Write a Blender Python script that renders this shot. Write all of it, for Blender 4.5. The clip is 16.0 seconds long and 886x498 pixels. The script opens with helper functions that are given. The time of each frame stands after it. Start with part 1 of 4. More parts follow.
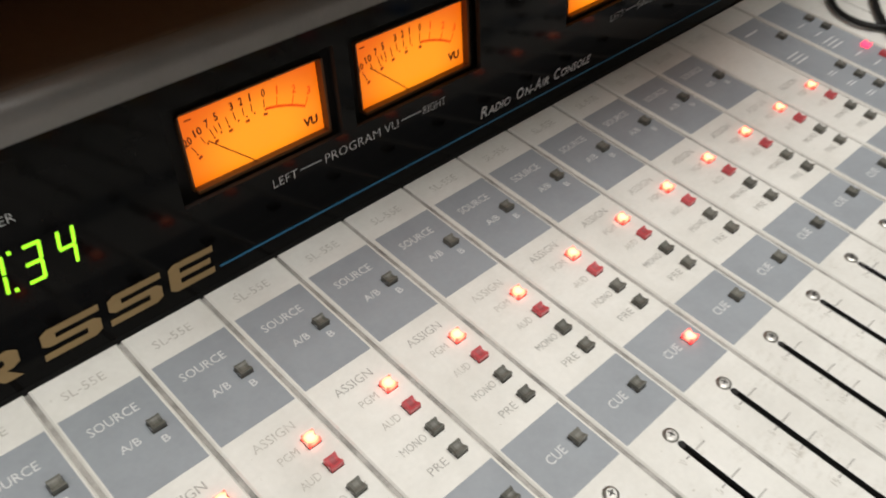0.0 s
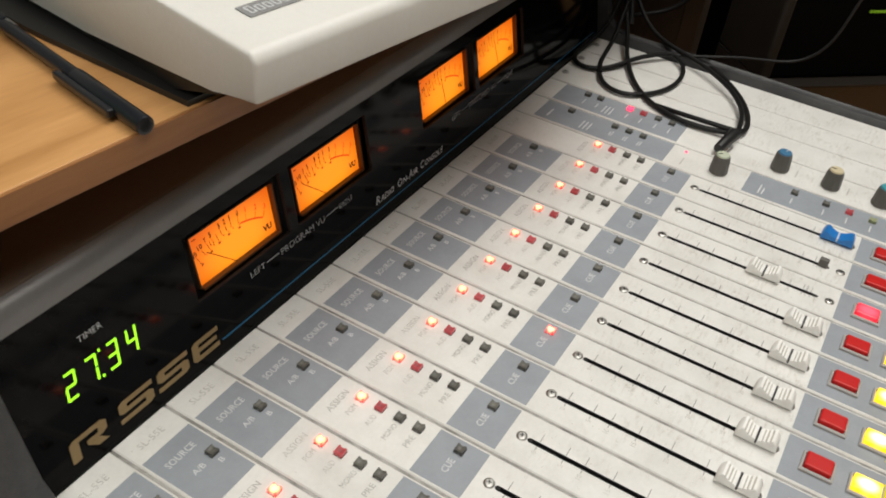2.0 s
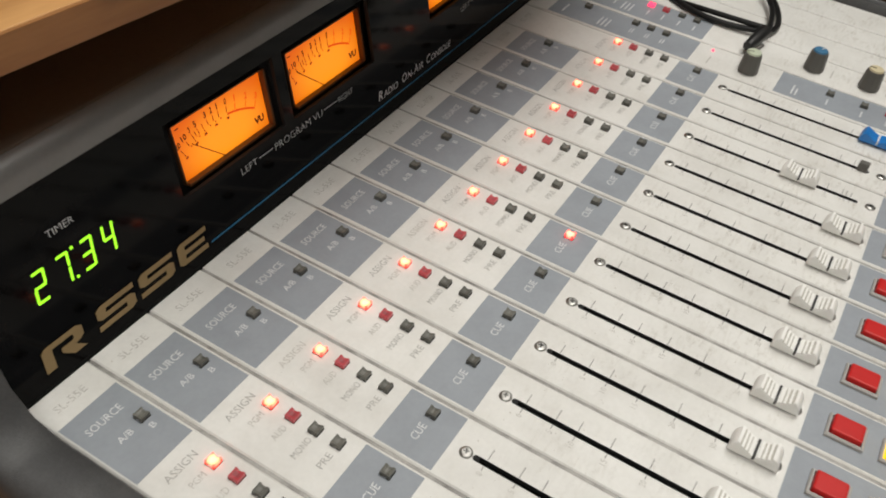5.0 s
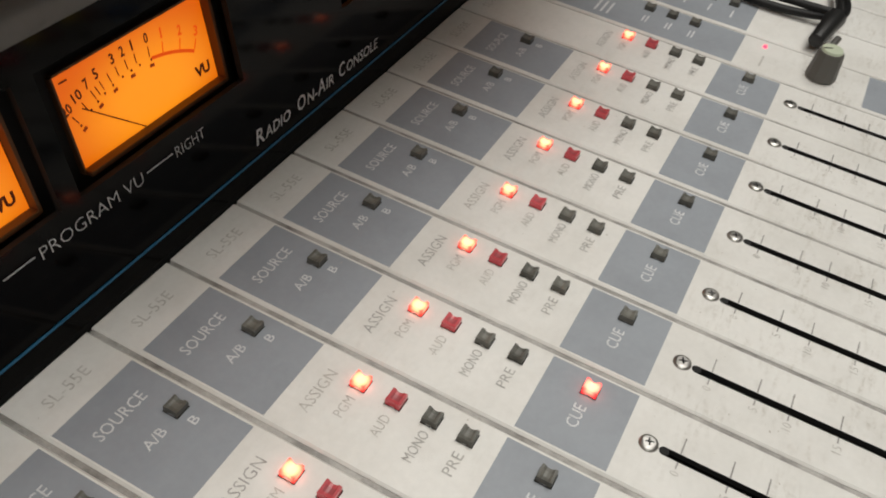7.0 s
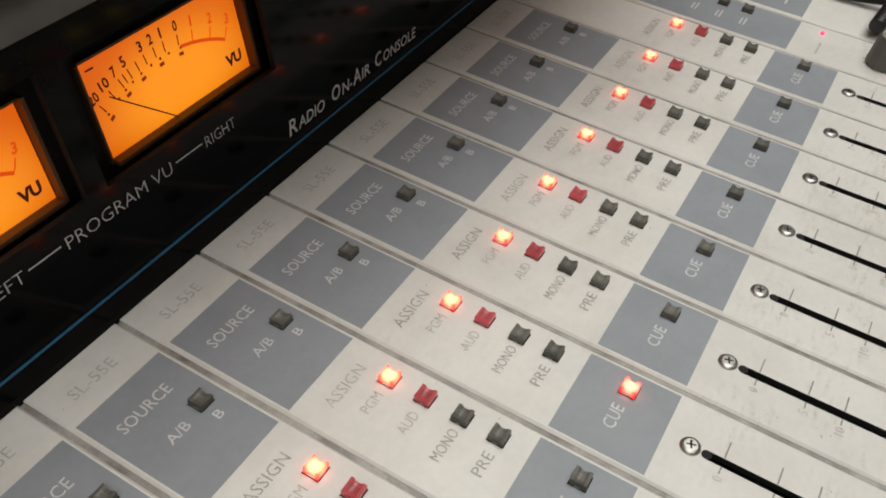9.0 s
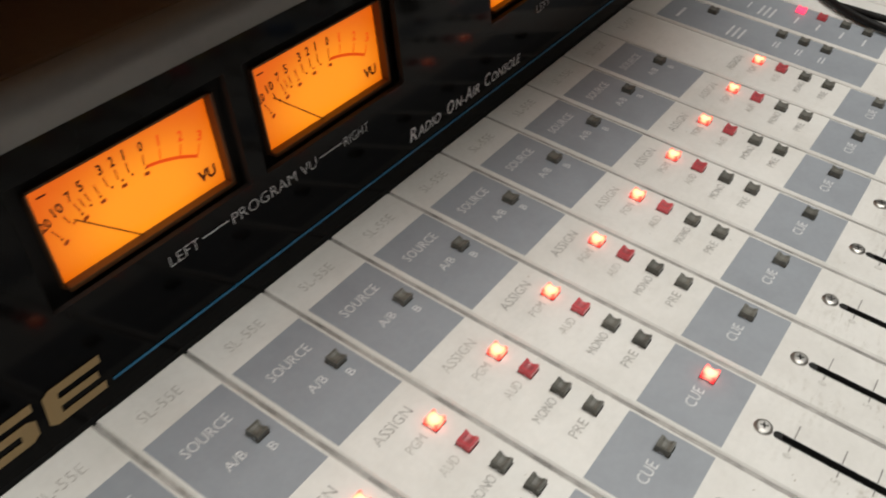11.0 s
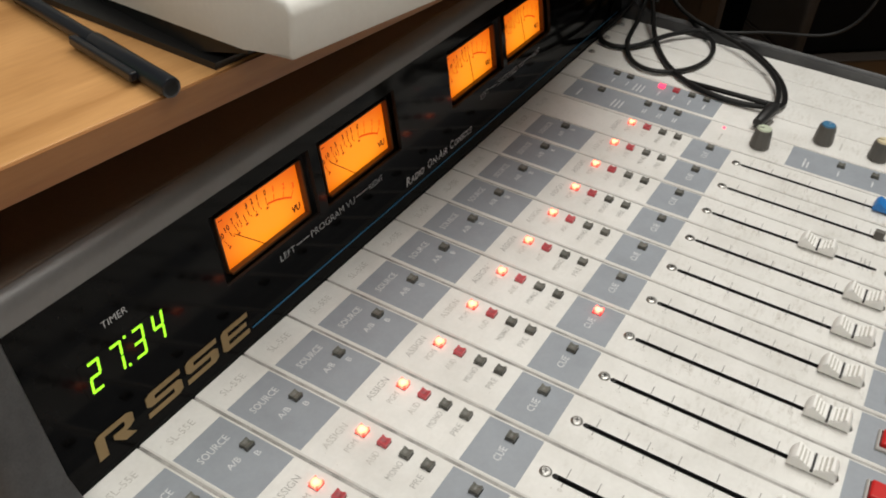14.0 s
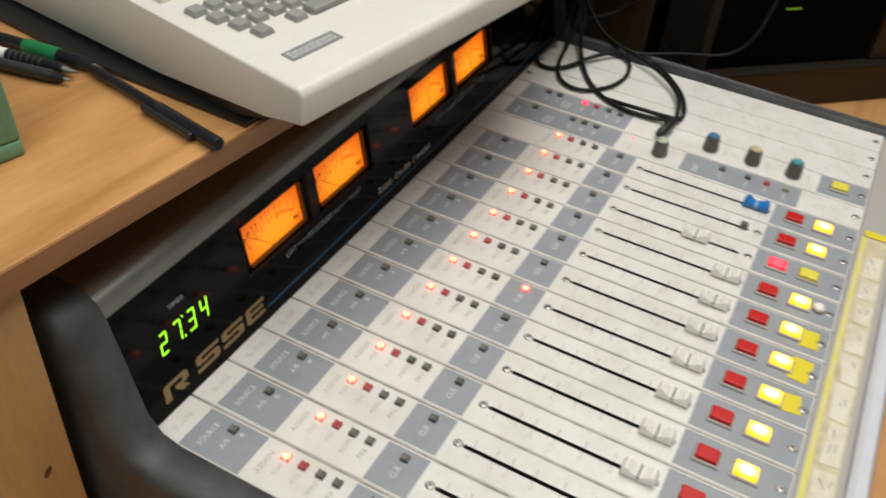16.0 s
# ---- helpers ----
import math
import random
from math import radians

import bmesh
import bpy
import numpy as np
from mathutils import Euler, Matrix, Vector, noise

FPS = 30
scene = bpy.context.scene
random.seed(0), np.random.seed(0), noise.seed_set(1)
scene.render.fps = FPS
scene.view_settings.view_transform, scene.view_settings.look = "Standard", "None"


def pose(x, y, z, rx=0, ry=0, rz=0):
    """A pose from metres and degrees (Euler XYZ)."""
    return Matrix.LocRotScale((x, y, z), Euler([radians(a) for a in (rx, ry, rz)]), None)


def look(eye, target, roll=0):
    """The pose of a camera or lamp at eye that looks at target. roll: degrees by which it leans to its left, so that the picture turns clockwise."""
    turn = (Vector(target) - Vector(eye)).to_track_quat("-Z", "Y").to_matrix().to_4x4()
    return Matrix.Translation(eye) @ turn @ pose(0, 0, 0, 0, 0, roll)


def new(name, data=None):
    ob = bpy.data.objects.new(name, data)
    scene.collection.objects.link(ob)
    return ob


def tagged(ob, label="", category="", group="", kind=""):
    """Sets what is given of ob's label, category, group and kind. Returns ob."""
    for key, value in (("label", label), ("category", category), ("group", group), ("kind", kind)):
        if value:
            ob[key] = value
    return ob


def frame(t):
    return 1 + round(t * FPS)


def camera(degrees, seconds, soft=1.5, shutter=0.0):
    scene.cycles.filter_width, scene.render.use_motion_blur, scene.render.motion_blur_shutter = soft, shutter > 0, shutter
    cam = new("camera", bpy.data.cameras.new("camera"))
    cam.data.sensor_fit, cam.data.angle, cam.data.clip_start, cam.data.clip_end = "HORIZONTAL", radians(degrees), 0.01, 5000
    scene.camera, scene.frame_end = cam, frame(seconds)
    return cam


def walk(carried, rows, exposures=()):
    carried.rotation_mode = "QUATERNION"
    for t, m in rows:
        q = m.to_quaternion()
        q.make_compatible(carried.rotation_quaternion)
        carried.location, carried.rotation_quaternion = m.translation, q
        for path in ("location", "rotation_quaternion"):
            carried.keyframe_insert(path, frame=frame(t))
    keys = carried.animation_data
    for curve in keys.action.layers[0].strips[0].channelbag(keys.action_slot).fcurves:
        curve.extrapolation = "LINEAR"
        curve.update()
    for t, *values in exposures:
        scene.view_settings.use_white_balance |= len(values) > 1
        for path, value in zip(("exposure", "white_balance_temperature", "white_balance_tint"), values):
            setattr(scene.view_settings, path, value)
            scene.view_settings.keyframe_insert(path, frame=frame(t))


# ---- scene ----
cam = camera(54.0, 16.0, soft=1.85, shutter=0.5)
PATH = [
    (0, (-0.032, -0.145, 0.277), (1.057, 0.791, -1.115), 7.1),
    (0.5, (-0.074, -0.169, 0.314), (1.121, 0.728, -1.016), 7.8),
    (1, (-0.114, -0.185, 0.343), (1.178, 0.642, -0.941), 8.4),
    (1.5, (-0.139, -0.185, 0.349), (1.208, 0.555, -0.931), 7.5),
    (2, (-0.163, -0.184, 0.379), (1.226, 0.531, -0.87), 6.3),
    (2.5, (-0.176, -0.184, 0.389), (1.171, 0.492, -0.926), 6.5),
    (3, (-0.175, -0.19, 0.389), (1.133, 0.486, -0.965), 5.3),
    (3.5, (-0.172, -0.187, 0.382), (1.11, 0.483, -1.0), 5.2),
    (3.7, (-0.17, -0.186, 0.38), (1.113, 0.477, -1.004), 5.5),
    (5.8, (-0.071, -0.124, 0.275), (1.246, 0.518, -1.086), 7.6),
    (6, (-0.042, -0.108, 0.259), (1.273, 0.549, -1.097), 6.3),
    (6.5, (0.012, -0.088, 0.244), (1.347, 0.495, -1.126), 5.9),
    (7, (0.041, -0.08, 0.226), (1.384, 0.452, -1.158), 8.9),
    (7.5, (0.044, -0.079, 0.219), (1.326, 0.56, -1.176), 6.1),
    (8, (0.049, -0.081, 0.219), (1.33, 0.561, -1.175), 5.8),
    (8.2, (0.05, -0.081, 0.218), (1.331, 0.551, -1.181), 5.9),
    (10.3, (0.039, -0.09, 0.224), (1.321, 0.608, -1.143), 5.0),
    (10.5, (0.031, -0.09, 0.226), (1.307, 0.633, -1.134), 4.9),
    (11, (0.005, -0.088, 0.234), (1.262, 0.687, -1.115), 5.3),
    (11.5, (-0.028, -0.096, 0.237), (1.227, 0.702, -1.101), 5.6),
    (12, (-0.059, -0.121, 0.258), (1.242, 0.683, -1.031), 5.8),
    (12.5, (-0.087, -0.13, 0.279), (1.243, 0.68, -0.975), 5.0),
    (13, (-0.108, -0.143, 0.301), (1.263, 0.614, -0.943), 5.1),
    (13.5, (-0.14, -0.154, 0.326), (1.238, 0.59, -0.918), 4.9),
    (14, (-0.161, -0.162, 0.344), (1.233, 0.57, -0.889), 4.5),
    (14.5, (-0.176, -0.174, 0.359), (1.222, 0.53, -0.887), 4.0),
    (15, (-0.204, -0.19, 0.39), (1.181, 0.547, -0.85), 3.9),
    (15.5, (-0.24, -0.199, 0.423), (1.146, 0.55, -0.809), 4.2),
    (16, (-0.268, -0.22, 0.461), (1.13, 0.428, -0.814), 5.2),
]
EXPOSURES = [(0.0, -0.08), (2.0, -0.10), (3.5, -0.20), (6.0, -0.26), (7.0, -0.34), (8.0, -0.40), (10.5, -0.33), (12.0, -0.15), (14.0, -0.14), (16.0, -0.12)]
walk(cam, [(t, look(eye, target, roll)) for t, eye, target, roll in PATH], EXPOSURES)

# ---- light: one bright ceiling fitting over the desk, a weaker one further off ----
world = bpy.data.worlds.new("world")
scene.world = world
world.use_nodes = True
world.node_tree.nodes["Background"].inputs[0].default_value = (0.75, 0.85, 1.0, 1)
world.node_tree.nodes["Background"].inputs[1].default_value = 0.05
scene.view_settings.exposure = 0.0


def area_lamp(name, eye, target, sx, sy, watts, colour):
    data = bpy.data.lights.new(name, "AREA")
    data.shape, data.size, data.size_y, data.energy, data.color = "RECTANGLE", sx, sy, watts, colour
    ob = new(name, data)
    ob.matrix_world = look(eye, target)
    return ob


area_lamp("ceiling_lamp", (0.72, -0.25, 1.70), (0.72, -0.25, 0), 1.5, 0.9, 29, (1.0, 0.975, 0.912))
area_lamp("ceiling_lamp", (-1.1, -0.35, 1.70), (-1.1, -0.35, 0), 1.5, 0.9, 23, (1.0, 0.975, 0.912))

# ---- materials ----


def material(name, colour, rough=0.5, metal=0.0, grain=0.0, grain_scale=400.0, stain=0.0, stain_scale=12.0,
             stain_colour=None, bump=0.0, bump_scale=900.0, coat=0.0, emit=None, strength=0.0, per_object=0.0, spec=0.5):
    m = bpy.data.materials.new(name)
    m.use_nodes = True
    nt = m.node_tree
    b = nt.nodes["Principled BSDF"]
    b.inputs["Roughness"].default_value = rough
    b.inputs["Metallic"].default_value = metal
    b.inputs["Coat Weight"].default_value = coat
    b.inputs["Specular IOR Level"].default_value = spec
    base = (*colour, 1)
    b.inputs["Base Color"].default_value = base
    co = nt.nodes.new("ShaderNodeTexCoord")
    geo = nt.nodes.new("ShaderNodeNewGeometry")
    link = nt.links.new
    last = None
    if stain:
        n = nt.nodes.new("ShaderNodeTexNoise")
        n.inputs["Scale"].default_value, n.inputs["Detail"].default_value, n.inputs["Roughness"].default_value = stain_scale, 6, 0.65
        link(geo.outputs["Position"], n.inputs["Vector"])
        r = nt.nodes.new("ShaderNodeMapRange")
        r.inputs["From Min"].default_value, r.inputs["From Max"].default_value = 0.42, 0.78
        r.inputs["To Max"].default_value = stain
        link(n.outputs["Fac"], r.inputs["Value"])
        x = nt.nodes.new("ShaderNodeMix")
        x.data_type = "RGBA"
        x.inputs["A"].default_value = base
        x.inputs["B"].default_value = (*(stain_colour or tuple(c * 0.5 for c in colour)), 1)
        link(r.outputs["Result"], x.inputs["Factor"])
        last = x.outputs["Result"]
    if grain:
        n = nt.nodes.new("ShaderNodeTexNoise")
        n.inputs["Scale"].default_value, n.inputs["Detail"].default_value = grain_scale, 3
        link(geo.outputs["Position"], n.inputs["Vector"])
        r = nt.nodes.new("ShaderNodeMapRange")
        r.inputs["To Min"].default_value, r.inputs["To Max"].default_value = 1 - grain, 1 + grain
        link(n.outputs["Fac"], r.inputs["Value"])
        x = nt.nodes.new("ShaderNodeMix")
        x.data_type, x.blend_type = "RGBA", "MULTIPLY"
        x.inputs["Factor"].default_value = 1
        x.inputs["A"].default_value = base
        if last:
            link(last, x.inputs["A"])
        link(r.outputs["Result"], x.inputs["B"])
        last = x.outputs["Result"]
    if per_object:
        info = nt.nodes.new("ShaderNodeObjectInfo")
        r = nt.nodes.new("ShaderNodeMapRange")
        r.inputs["To Min"].default_value, r.inputs["To Max"].default_value = 1 - per_object, 1
        link(info.outputs["Random"], r.inputs["Value"])
        x = nt.nodes.new("ShaderNodeMix")
        x.data_type, x.blend_type = "RGBA", "MULTIPLY"
        x.inputs["Factor"].default_value = 1
        x.inputs["A"].default_value = base
        if last:
            link(last, x.inputs["A"])
        link(r.outputs["Result"], x.inputs["B"])
        last = x.outputs["Result"]
    if last:
        link(last, b.inputs["Base Color"])
    if bump:
        n = nt.nodes.new("ShaderNodeTexNoise")
        n.inputs["Scale"].default_value, n.inputs["Detail"].default_value = bump_scale, 3
        link(geo.outputs["Position"], n.inputs["Vector"])
        k = nt.nodes.new("ShaderNodeBump")
        k.inputs["Strength"].default_value, k.inputs["Distance"].default_value = bump, 0.0004
        link(n.outputs["Fac"], k.inputs["Height"])
        link(k.outputs["Normal"], b.inputs["Normal"])
    if emit:
        b.inputs["Emission Color"].default_value = (*emit, 1)
        b.inputs["Emission Strength"].default_value = strength
    return m


def wood(name, light, dark, along=0, scale=1.0, rough=0.45):
    """Pale veneer: long bands stretched along one axis, fine pores and a slow drift of tone."""
    m = bpy.data.materials.new(name)
    m.use_nodes = True
    nt = m.node_tree
    link = nt.links.new
    b = nt.nodes["Principled BSDF"]
    b.inputs["Roughness"].default_value = rough
    co = nt.nodes.new("ShaderNodeTexCoord")
    mp = nt.nodes.new("ShaderNodeMapping")
    s = [9.0 * scale, 9.0 * scale, 9.0 * scale]
    s[along] = 1.1 * scale
    mp.inputs["Scale"].default_value = s
    link(co.outputs["Object"], mp.inputs["Vector"])
    n = nt.nodes.new("ShaderNodeTexNoise")
    n.inputs["Scale"].default_value, n.inputs["Detail"].default_value, n.inputs["Distortion"].default_value = 2.0, 7, 0.9
    link(mp.outputs["Vector"], n.inputs["Vector"])
    fine = nt.nodes.new("ShaderNodeTexNoise")
    fine.inputs["Scale"].default_value, fine.inputs["Detail"].default_value = 34, 3
    link(mp.outputs["Vector"], fine.inputs["Vector"])
    add = nt.nodes.new("ShaderNodeMath")
    add.operation = "MULTIPLY_ADD"
    add.inputs[1].default_value = 0.25
    link(fine.outputs["Fac"], add.inputs[0])
    link(n.outputs["Fac"], add.inputs[2])
    ramp = nt.nodes.new("ShaderNodeValToRGB")
    e = ramp.color_ramp.elements
    e[0].position, e[0].color = 0.42, (*dark, 1)
    e[1].position, e[1].color = 0.78, (*light, 1)
    link(add.outputs[0], ramp.inputs["Fac"])
    link(ramp.outputs["Color"], b.inputs["Base Color"])
    k = nt.nodes.new("ShaderNodeBump")
    k.inputs["Strength"].default_value, k.inputs["Distance"].default_value = 0.15, 0.0004
    link(fine.outputs["Fac"], k.inputs["Height"])
    link(k.outputs["Normal"], b.inputs["Normal"])
    return m


def glow(name, colour, inner, outer, strength_in, strength_out, centre=(0, 0, 0), size=(0.006, 0.006, 0.02), rough=0.35):
    """A translucent cap lit by a lamp behind it: hottest over the lamp, weaker towards its rim."""
    m = material(name, colour, rough)
    nt = m.node_tree
    link = nt.links.new
    b = nt.nodes["Principled BSDF"]
    co = nt.nodes.new("ShaderNodeTexCoord")
    mp = nt.nodes.new("ShaderNodeMapping")
    mp.vector_type = "TEXTURE"
    mp.inputs["Location"].default_value, mp.inputs["Scale"].default_value = centre, size
    link(co.outputs["Object"], mp.inputs["Vector"])
    ln = nt.nodes.new("ShaderNodeVectorMath")
    ln.operation = "LENGTH"
    link(mp.outputs["Vector"], ln.inputs[0])
    r = nt.nodes.new("ShaderNodeMapRange")
    r.interpolation_type = "SMOOTHSTEP"
    r.inputs["From Min"].default_value, r.inputs["From Max"].default_value = 0.25, 1.0
    link(ln.outputs["Value"], r.inputs["Value"])
    x = nt.nodes.new("ShaderNodeMix")
    x.data_type = "RGBA"
    x.inputs["A"].default_value = (*[c * strength_in for c in inner], 1)
    x.inputs["B"].default_value = (*[c * strength_out for c in outer], 1)
    link(r.outputs["Result"], x.inputs["Factor"])
    link(x.outputs["Result"], b.inputs["Emission Color"])
    b.inputs["Emission Strength"].default_value = 1.0
    return m


PLATE = material("painted_plate", (0.772, 0.762, 0.733), 0.46, grain=0.05, stain=0.5, stain_scale=22, stain_colour=(0.52, 0.50, 0.46), bump=0.12, bump_scale=1800, per_object=0.05)


def rubbed_in(m):
    """Finger grime rubbed into the paint across the fader travel, in broken strokes and soft patches."""
    nt = m.node_tree
    link = nt.links.new
    b = nt.nodes["Principled BSDF"]
    geo = nt.nodes.new("ShaderNodeNewGeometry")
    fac = None
    for stretch, lo, hi in (((110, 420, 100), 0.47, 0.70), ((40, 50, 40), 0.42, 0.62), ((500, 500, 100), 0.32, 0.62)):
        mp = nt.nodes.new("ShaderNodeVectorMath")
        mp.operation = "MULTIPLY"
        mp.inputs[1].default_value = stretch
        link(geo.outputs["Position"], mp.inputs[0])
        n = nt.nodes.new("ShaderNodeTexNoise")
        n.inputs["Scale"].default_value, n.inputs["Detail"].default_value = 1.0, 3
        n.inputs["Distortion"].default_value = 0.6
        link(mp.outputs["Vector"], n.inputs["Vector"])
        r = nt.nodes.new("ShaderNodeMapRange")
        r.inputs["From Min"].default_value, r.inputs["From Max"].default_value = lo, hi
        link(n.outputs["Fac"], r.inputs["Value"])
        if fac:
            k = nt.nodes.new("ShaderNodeMath")
            k.operation = "MULTIPLY"
            link(fac, k.inputs[0])
            link(r.outputs["Result"], k.inputs[1])
            fac = k.outputs["Value"]
        else:
            fac = r.outputs["Result"]
    sep = nt.nodes.new("ShaderNodeSeparateXYZ")
    link(geo.outputs["Position"], sep.inputs["Vector"])
    near = nt.nodes.new("ShaderNodeMapRange")
    near.interpolation_type = "SMOOTHSTEP"
    near.inputs["From Min"].default_value, near.inputs["From Max"].default_value = -0.075, -0.105
    near.inputs["To Min"].default_value, near.inputs["To Max"].default_value = 0.12, 0.60
    link(sep.outputs["Y"], near.inputs["Value"])
    worn = nt.nodes.new("ShaderNodeMapRange")       # the middle channels are used the most
    worn.interpolation_type = "SMOOTHSTEP"
    worn.inputs["From Min"].default_value, worn.inputs["From Max"].default_value = 0.13, 0.23
    worn.inputs["To Min"].default_value, worn.inputs["To Max"].default_value = 0.40, 1.0
    link(sep.outputs["X"], worn.inputs["Value"])
    both = nt.nodes.new("ShaderNodeMath")
    both.operation = "MULTIPLY"
    link(near.outputs["Result"], both.inputs[0])
    link(worn.outputs["Result"], both.inputs[1])
    k = nt.nodes.new("ShaderNodeMath")
    k.operation = "MULTIPLY"
    link(fac, k.inputs[0])
    link(both.outputs["Value"], k.inputs[1])
    x = nt.nodes.new("ShaderNodeMix")
    x.data_type = "RGBA"
    link(b.inputs["Base Color"].links[0].from_socket, x.inputs["A"])
    x.inputs["B"].default_value = (0.36, 0.32, 0.26, 1)
    link(k.outputs["Value"], x.inputs["Factor"])
    link(x.outputs["Result"], b.inputs["Base Color"])


rubbed_in(PLATE)
GREY = material("grey_print", (0.30, 0.325, 0.36), 0.5, grain=0.05, stain=0.3, stain_scale=40, bump=0.12, bump_scale=1800)
INK = material("dark_ink", (0.34, 0.33, 0.315), 0.6, stain=0.8, stain_scale=260, stain_colour=(0.66, 0.65, 0.62))
TICK_INK = material("tick_ink", (0.22, 0.21, 0.20), 0.6, stain=0.5, stain_scale=200, stain_colour=(0.5, 0.49, 0.46))
WORN_INK = material("worn_ink", (0.44, 0.42, 0.39), 0.6, stain=0.9, stain_scale=240, stain_colour=(0.72, 0.71, 0.68))
WHITE_INK = material("white_ink", (0.67, 0.68, 0.69), 0.55, stain=0.4, stain_scale=200)
SMUDGE = material("finger_grime", (0.36, 0.32, 0.27), 0.75, stain=0.7, stain_scale=500, stain_colour=(0.62, 0.59, 0.54))
JOINT = material("joint_grey", (0.40, 0.385, 0.365), 0.6, stain=0.9, stain_scale=70, stain_colour=(0.05, 0.045, 0.04), grain=0.25, grain_scale=900)
DARK_GAP = material("dark_chassis", (0.05, 0.048, 0.045), 0.7)
SLOT = material("slot_black", (0.008, 0.008, 0.008), 0.8)
CAP_WHITE = material("cap_white", (0.87, 0.86, 0.83), 0.35, stain=0.2, stain_scale=60)
CAP_BLUE = material("cap_blue", (0.02, 0.19, 0.55), 0.35)
CAP_LINE = material("cap_line", (0.01, 0.01, 0.01), 0.5)
KEY_DARK = material("smoked_key", (0.15, 0.148, 0.130), 0.42, spec=0.35, stain=0.6, stain_scale=330, per_object=0.35)
KEY_TOP = material("smoked_key_top", (0.18, 0.178, 0.158), 0.40, stain=0.5, stain_scale=400, per_object=0.3)
KEY_RED_TOP = material("red_key_top", (0.36, 0.10, 0.11), 0.3, emit=(1.0, 0.05, 0.07), strength=0.10, stain=0.5, stain_scale=400, per_object=0.4)
KEY_RED_DIM = material("dim_red_key", (0.40, 0.085, 0.095), 0.3, emit=(1.0, 0.05, 0.07), strength=0.20, per_object=0.4, coat=0.3)
KEY_LIT = glow("lit_red_key", (0.6, 0.1, 0.06), (1.0, 0.31, 0.15), (1.0, 0.028, 0.030), 5.2, 1.5, centre=(0, 0, 0.0022), size=(0.0040, 0.0040, 0.0032))
CUE_LIT = glow("lit_cue_key", (0.6, 0.06, 0.05), (1.0, 0.27, 0.16), (1.0, 0.022, 0.035), 5.2, 1.6, centre=(0, 0, 0.0022), size=(0.0039, 0.0039, 0.0032))
KEY_PINK = material("lit_pink_key", (0.6, 0.05, 0.1), 0.3, emit=(1.0, 0.05, 0.12), strength=2.2)
BTN_RED = material("red_button", (0.54, 0.010, 0.009), 0.42, spec=0.35, stain=0.2, stain_scale=60)
BTN_RED_LIT = glow("lit_red_button", (0.7, 0.03, 0.05), (1.0, 0.10, 0.14), (1.0, 0.012, 0.04), 1.7, 0.75, size=(0.0080, 0.0100, 0.03))
BTN_YEL = material("yellow_button", (0.78, 0.69, 0.07), 0.4)
BTN_YEL_LIT = glow("lit_yellow_button", (0.8, 0.55, 0.05), (1.0, 0.84, 0.32), (1.0, 0.60, 0.0), 4.5, 1.5, size=(0.0066, 0.0082, 0.03))
BTN_GRN = material("pale_green_button", (0.30, 0.33, 0.18), 0.4)
BEZEL = material("grey_bezel", (0.42, 0.40, 0.38), 0.45)
STEEL = material("screw_steel", (0.46, 0.45, 0.43), 0.36, metal=1.0)
KNOB = material("grey_knob", (0.105, 0.10, 0.09), 0.55)
KNOB_CREAM = material("cream_cap", (0.60, 0.52, 0.34), 0.45)
KNOB_GREEN = material("pale_green_cap", (0.50, 0.55, 0.42), 0.45)
KNOB_BLUE = material("blue_cap", (0.045, 0.165, 0.30), 0.45)
KNOB_TEAL = material("teal_cap", (0.05, 0.30, 0.36), 0.45)
ACRYLIC = material("black_acrylic", (0.0020, 0.0019, 0.0019), 0.085, spec=0.09, stain=0.4, stain_scale=22, stain_colour=(0.011, 0.0098, 0.0095))
# shelf's shadow and brown bounce on the bridge top, put into its colour
BRIDGE_TOP = material("bridge_top_shaded", (0.165, 0.130, 0.105), 0.75, grain=0.1, spec=0.25)
TRIM = material("grey_trim", (0.205, 0.20, 0.198), 0.38, metal=0.25, grain=0.05, stain=0.3, stain_scale=40)
CHEEK = material("textured_plastic", (0.046, 0.046, 0.048), 0.5, spec=0.5, grain=0.3, grain_scale=900, stain=0.6, stain_scale=30, stain_colour=(0.11, 0.11, 0.108), bump=0.5, bump_scale=1300)
BLUE_LINE = material("blue_line", (0.016, 0.14, 0.27), 0.5)
GOLD = material("gold_print", (0.33, 0.225, 0.10), 0.5, metal=0.2, stain=0.3, stain_scale=60)
VU_FACE = glow("vu_face", (0.35, 0.10, 0.01), (1.0, 0.30, 0.010), (1.0, 0.150, 0.002), 1.25, 0.85, centre=(0.036, 0.010, 0), size=(0.046, 0.028, 0.1), rough=0.5)
VU_INK = material("vu_ink", (0.07, 0.012, 0.004), 0.6, emit=(1.0, 0.10, 0.005), strength=0.035)
VU_FAINT = material("vu_faint", (0.15, 0.03, 0.006), 0.6, emit=(1.0, 0.12, 0.005), strength=0.22)
VU_RED = material("vu_red", (0.5, 0.03, 0.008), 0.6, emit=(1.0, 0.10, 0.0), strength=0.76)
# clear plastic; the dial lamp's amber light is put into its base colour
VU_FRAME = material("vu_clear_frame", (0.13, 0.058, 0.022), 0.4, spec=0.25)
VU_DARK = material("vu_dark_frame", (0.022, 0.013, 0.007), 0.5, spec=0.15)
GREEN_LED = material("green_segment", (0.15, 0.4, 0.02), 0.4, emit=(0.38, 1.0, 0.02), strength=1.5)
GREEN_DOT = material("green_dot", (0.2, 0.4, 0.02), 0.4, emit=(0.3, 0.6, 0.02), strength=0.13)
WOOD = wood("pale_veneer", (0.62, 0.33, 0.125), (0.40, 0.19, 0.06), 0, 1.3)
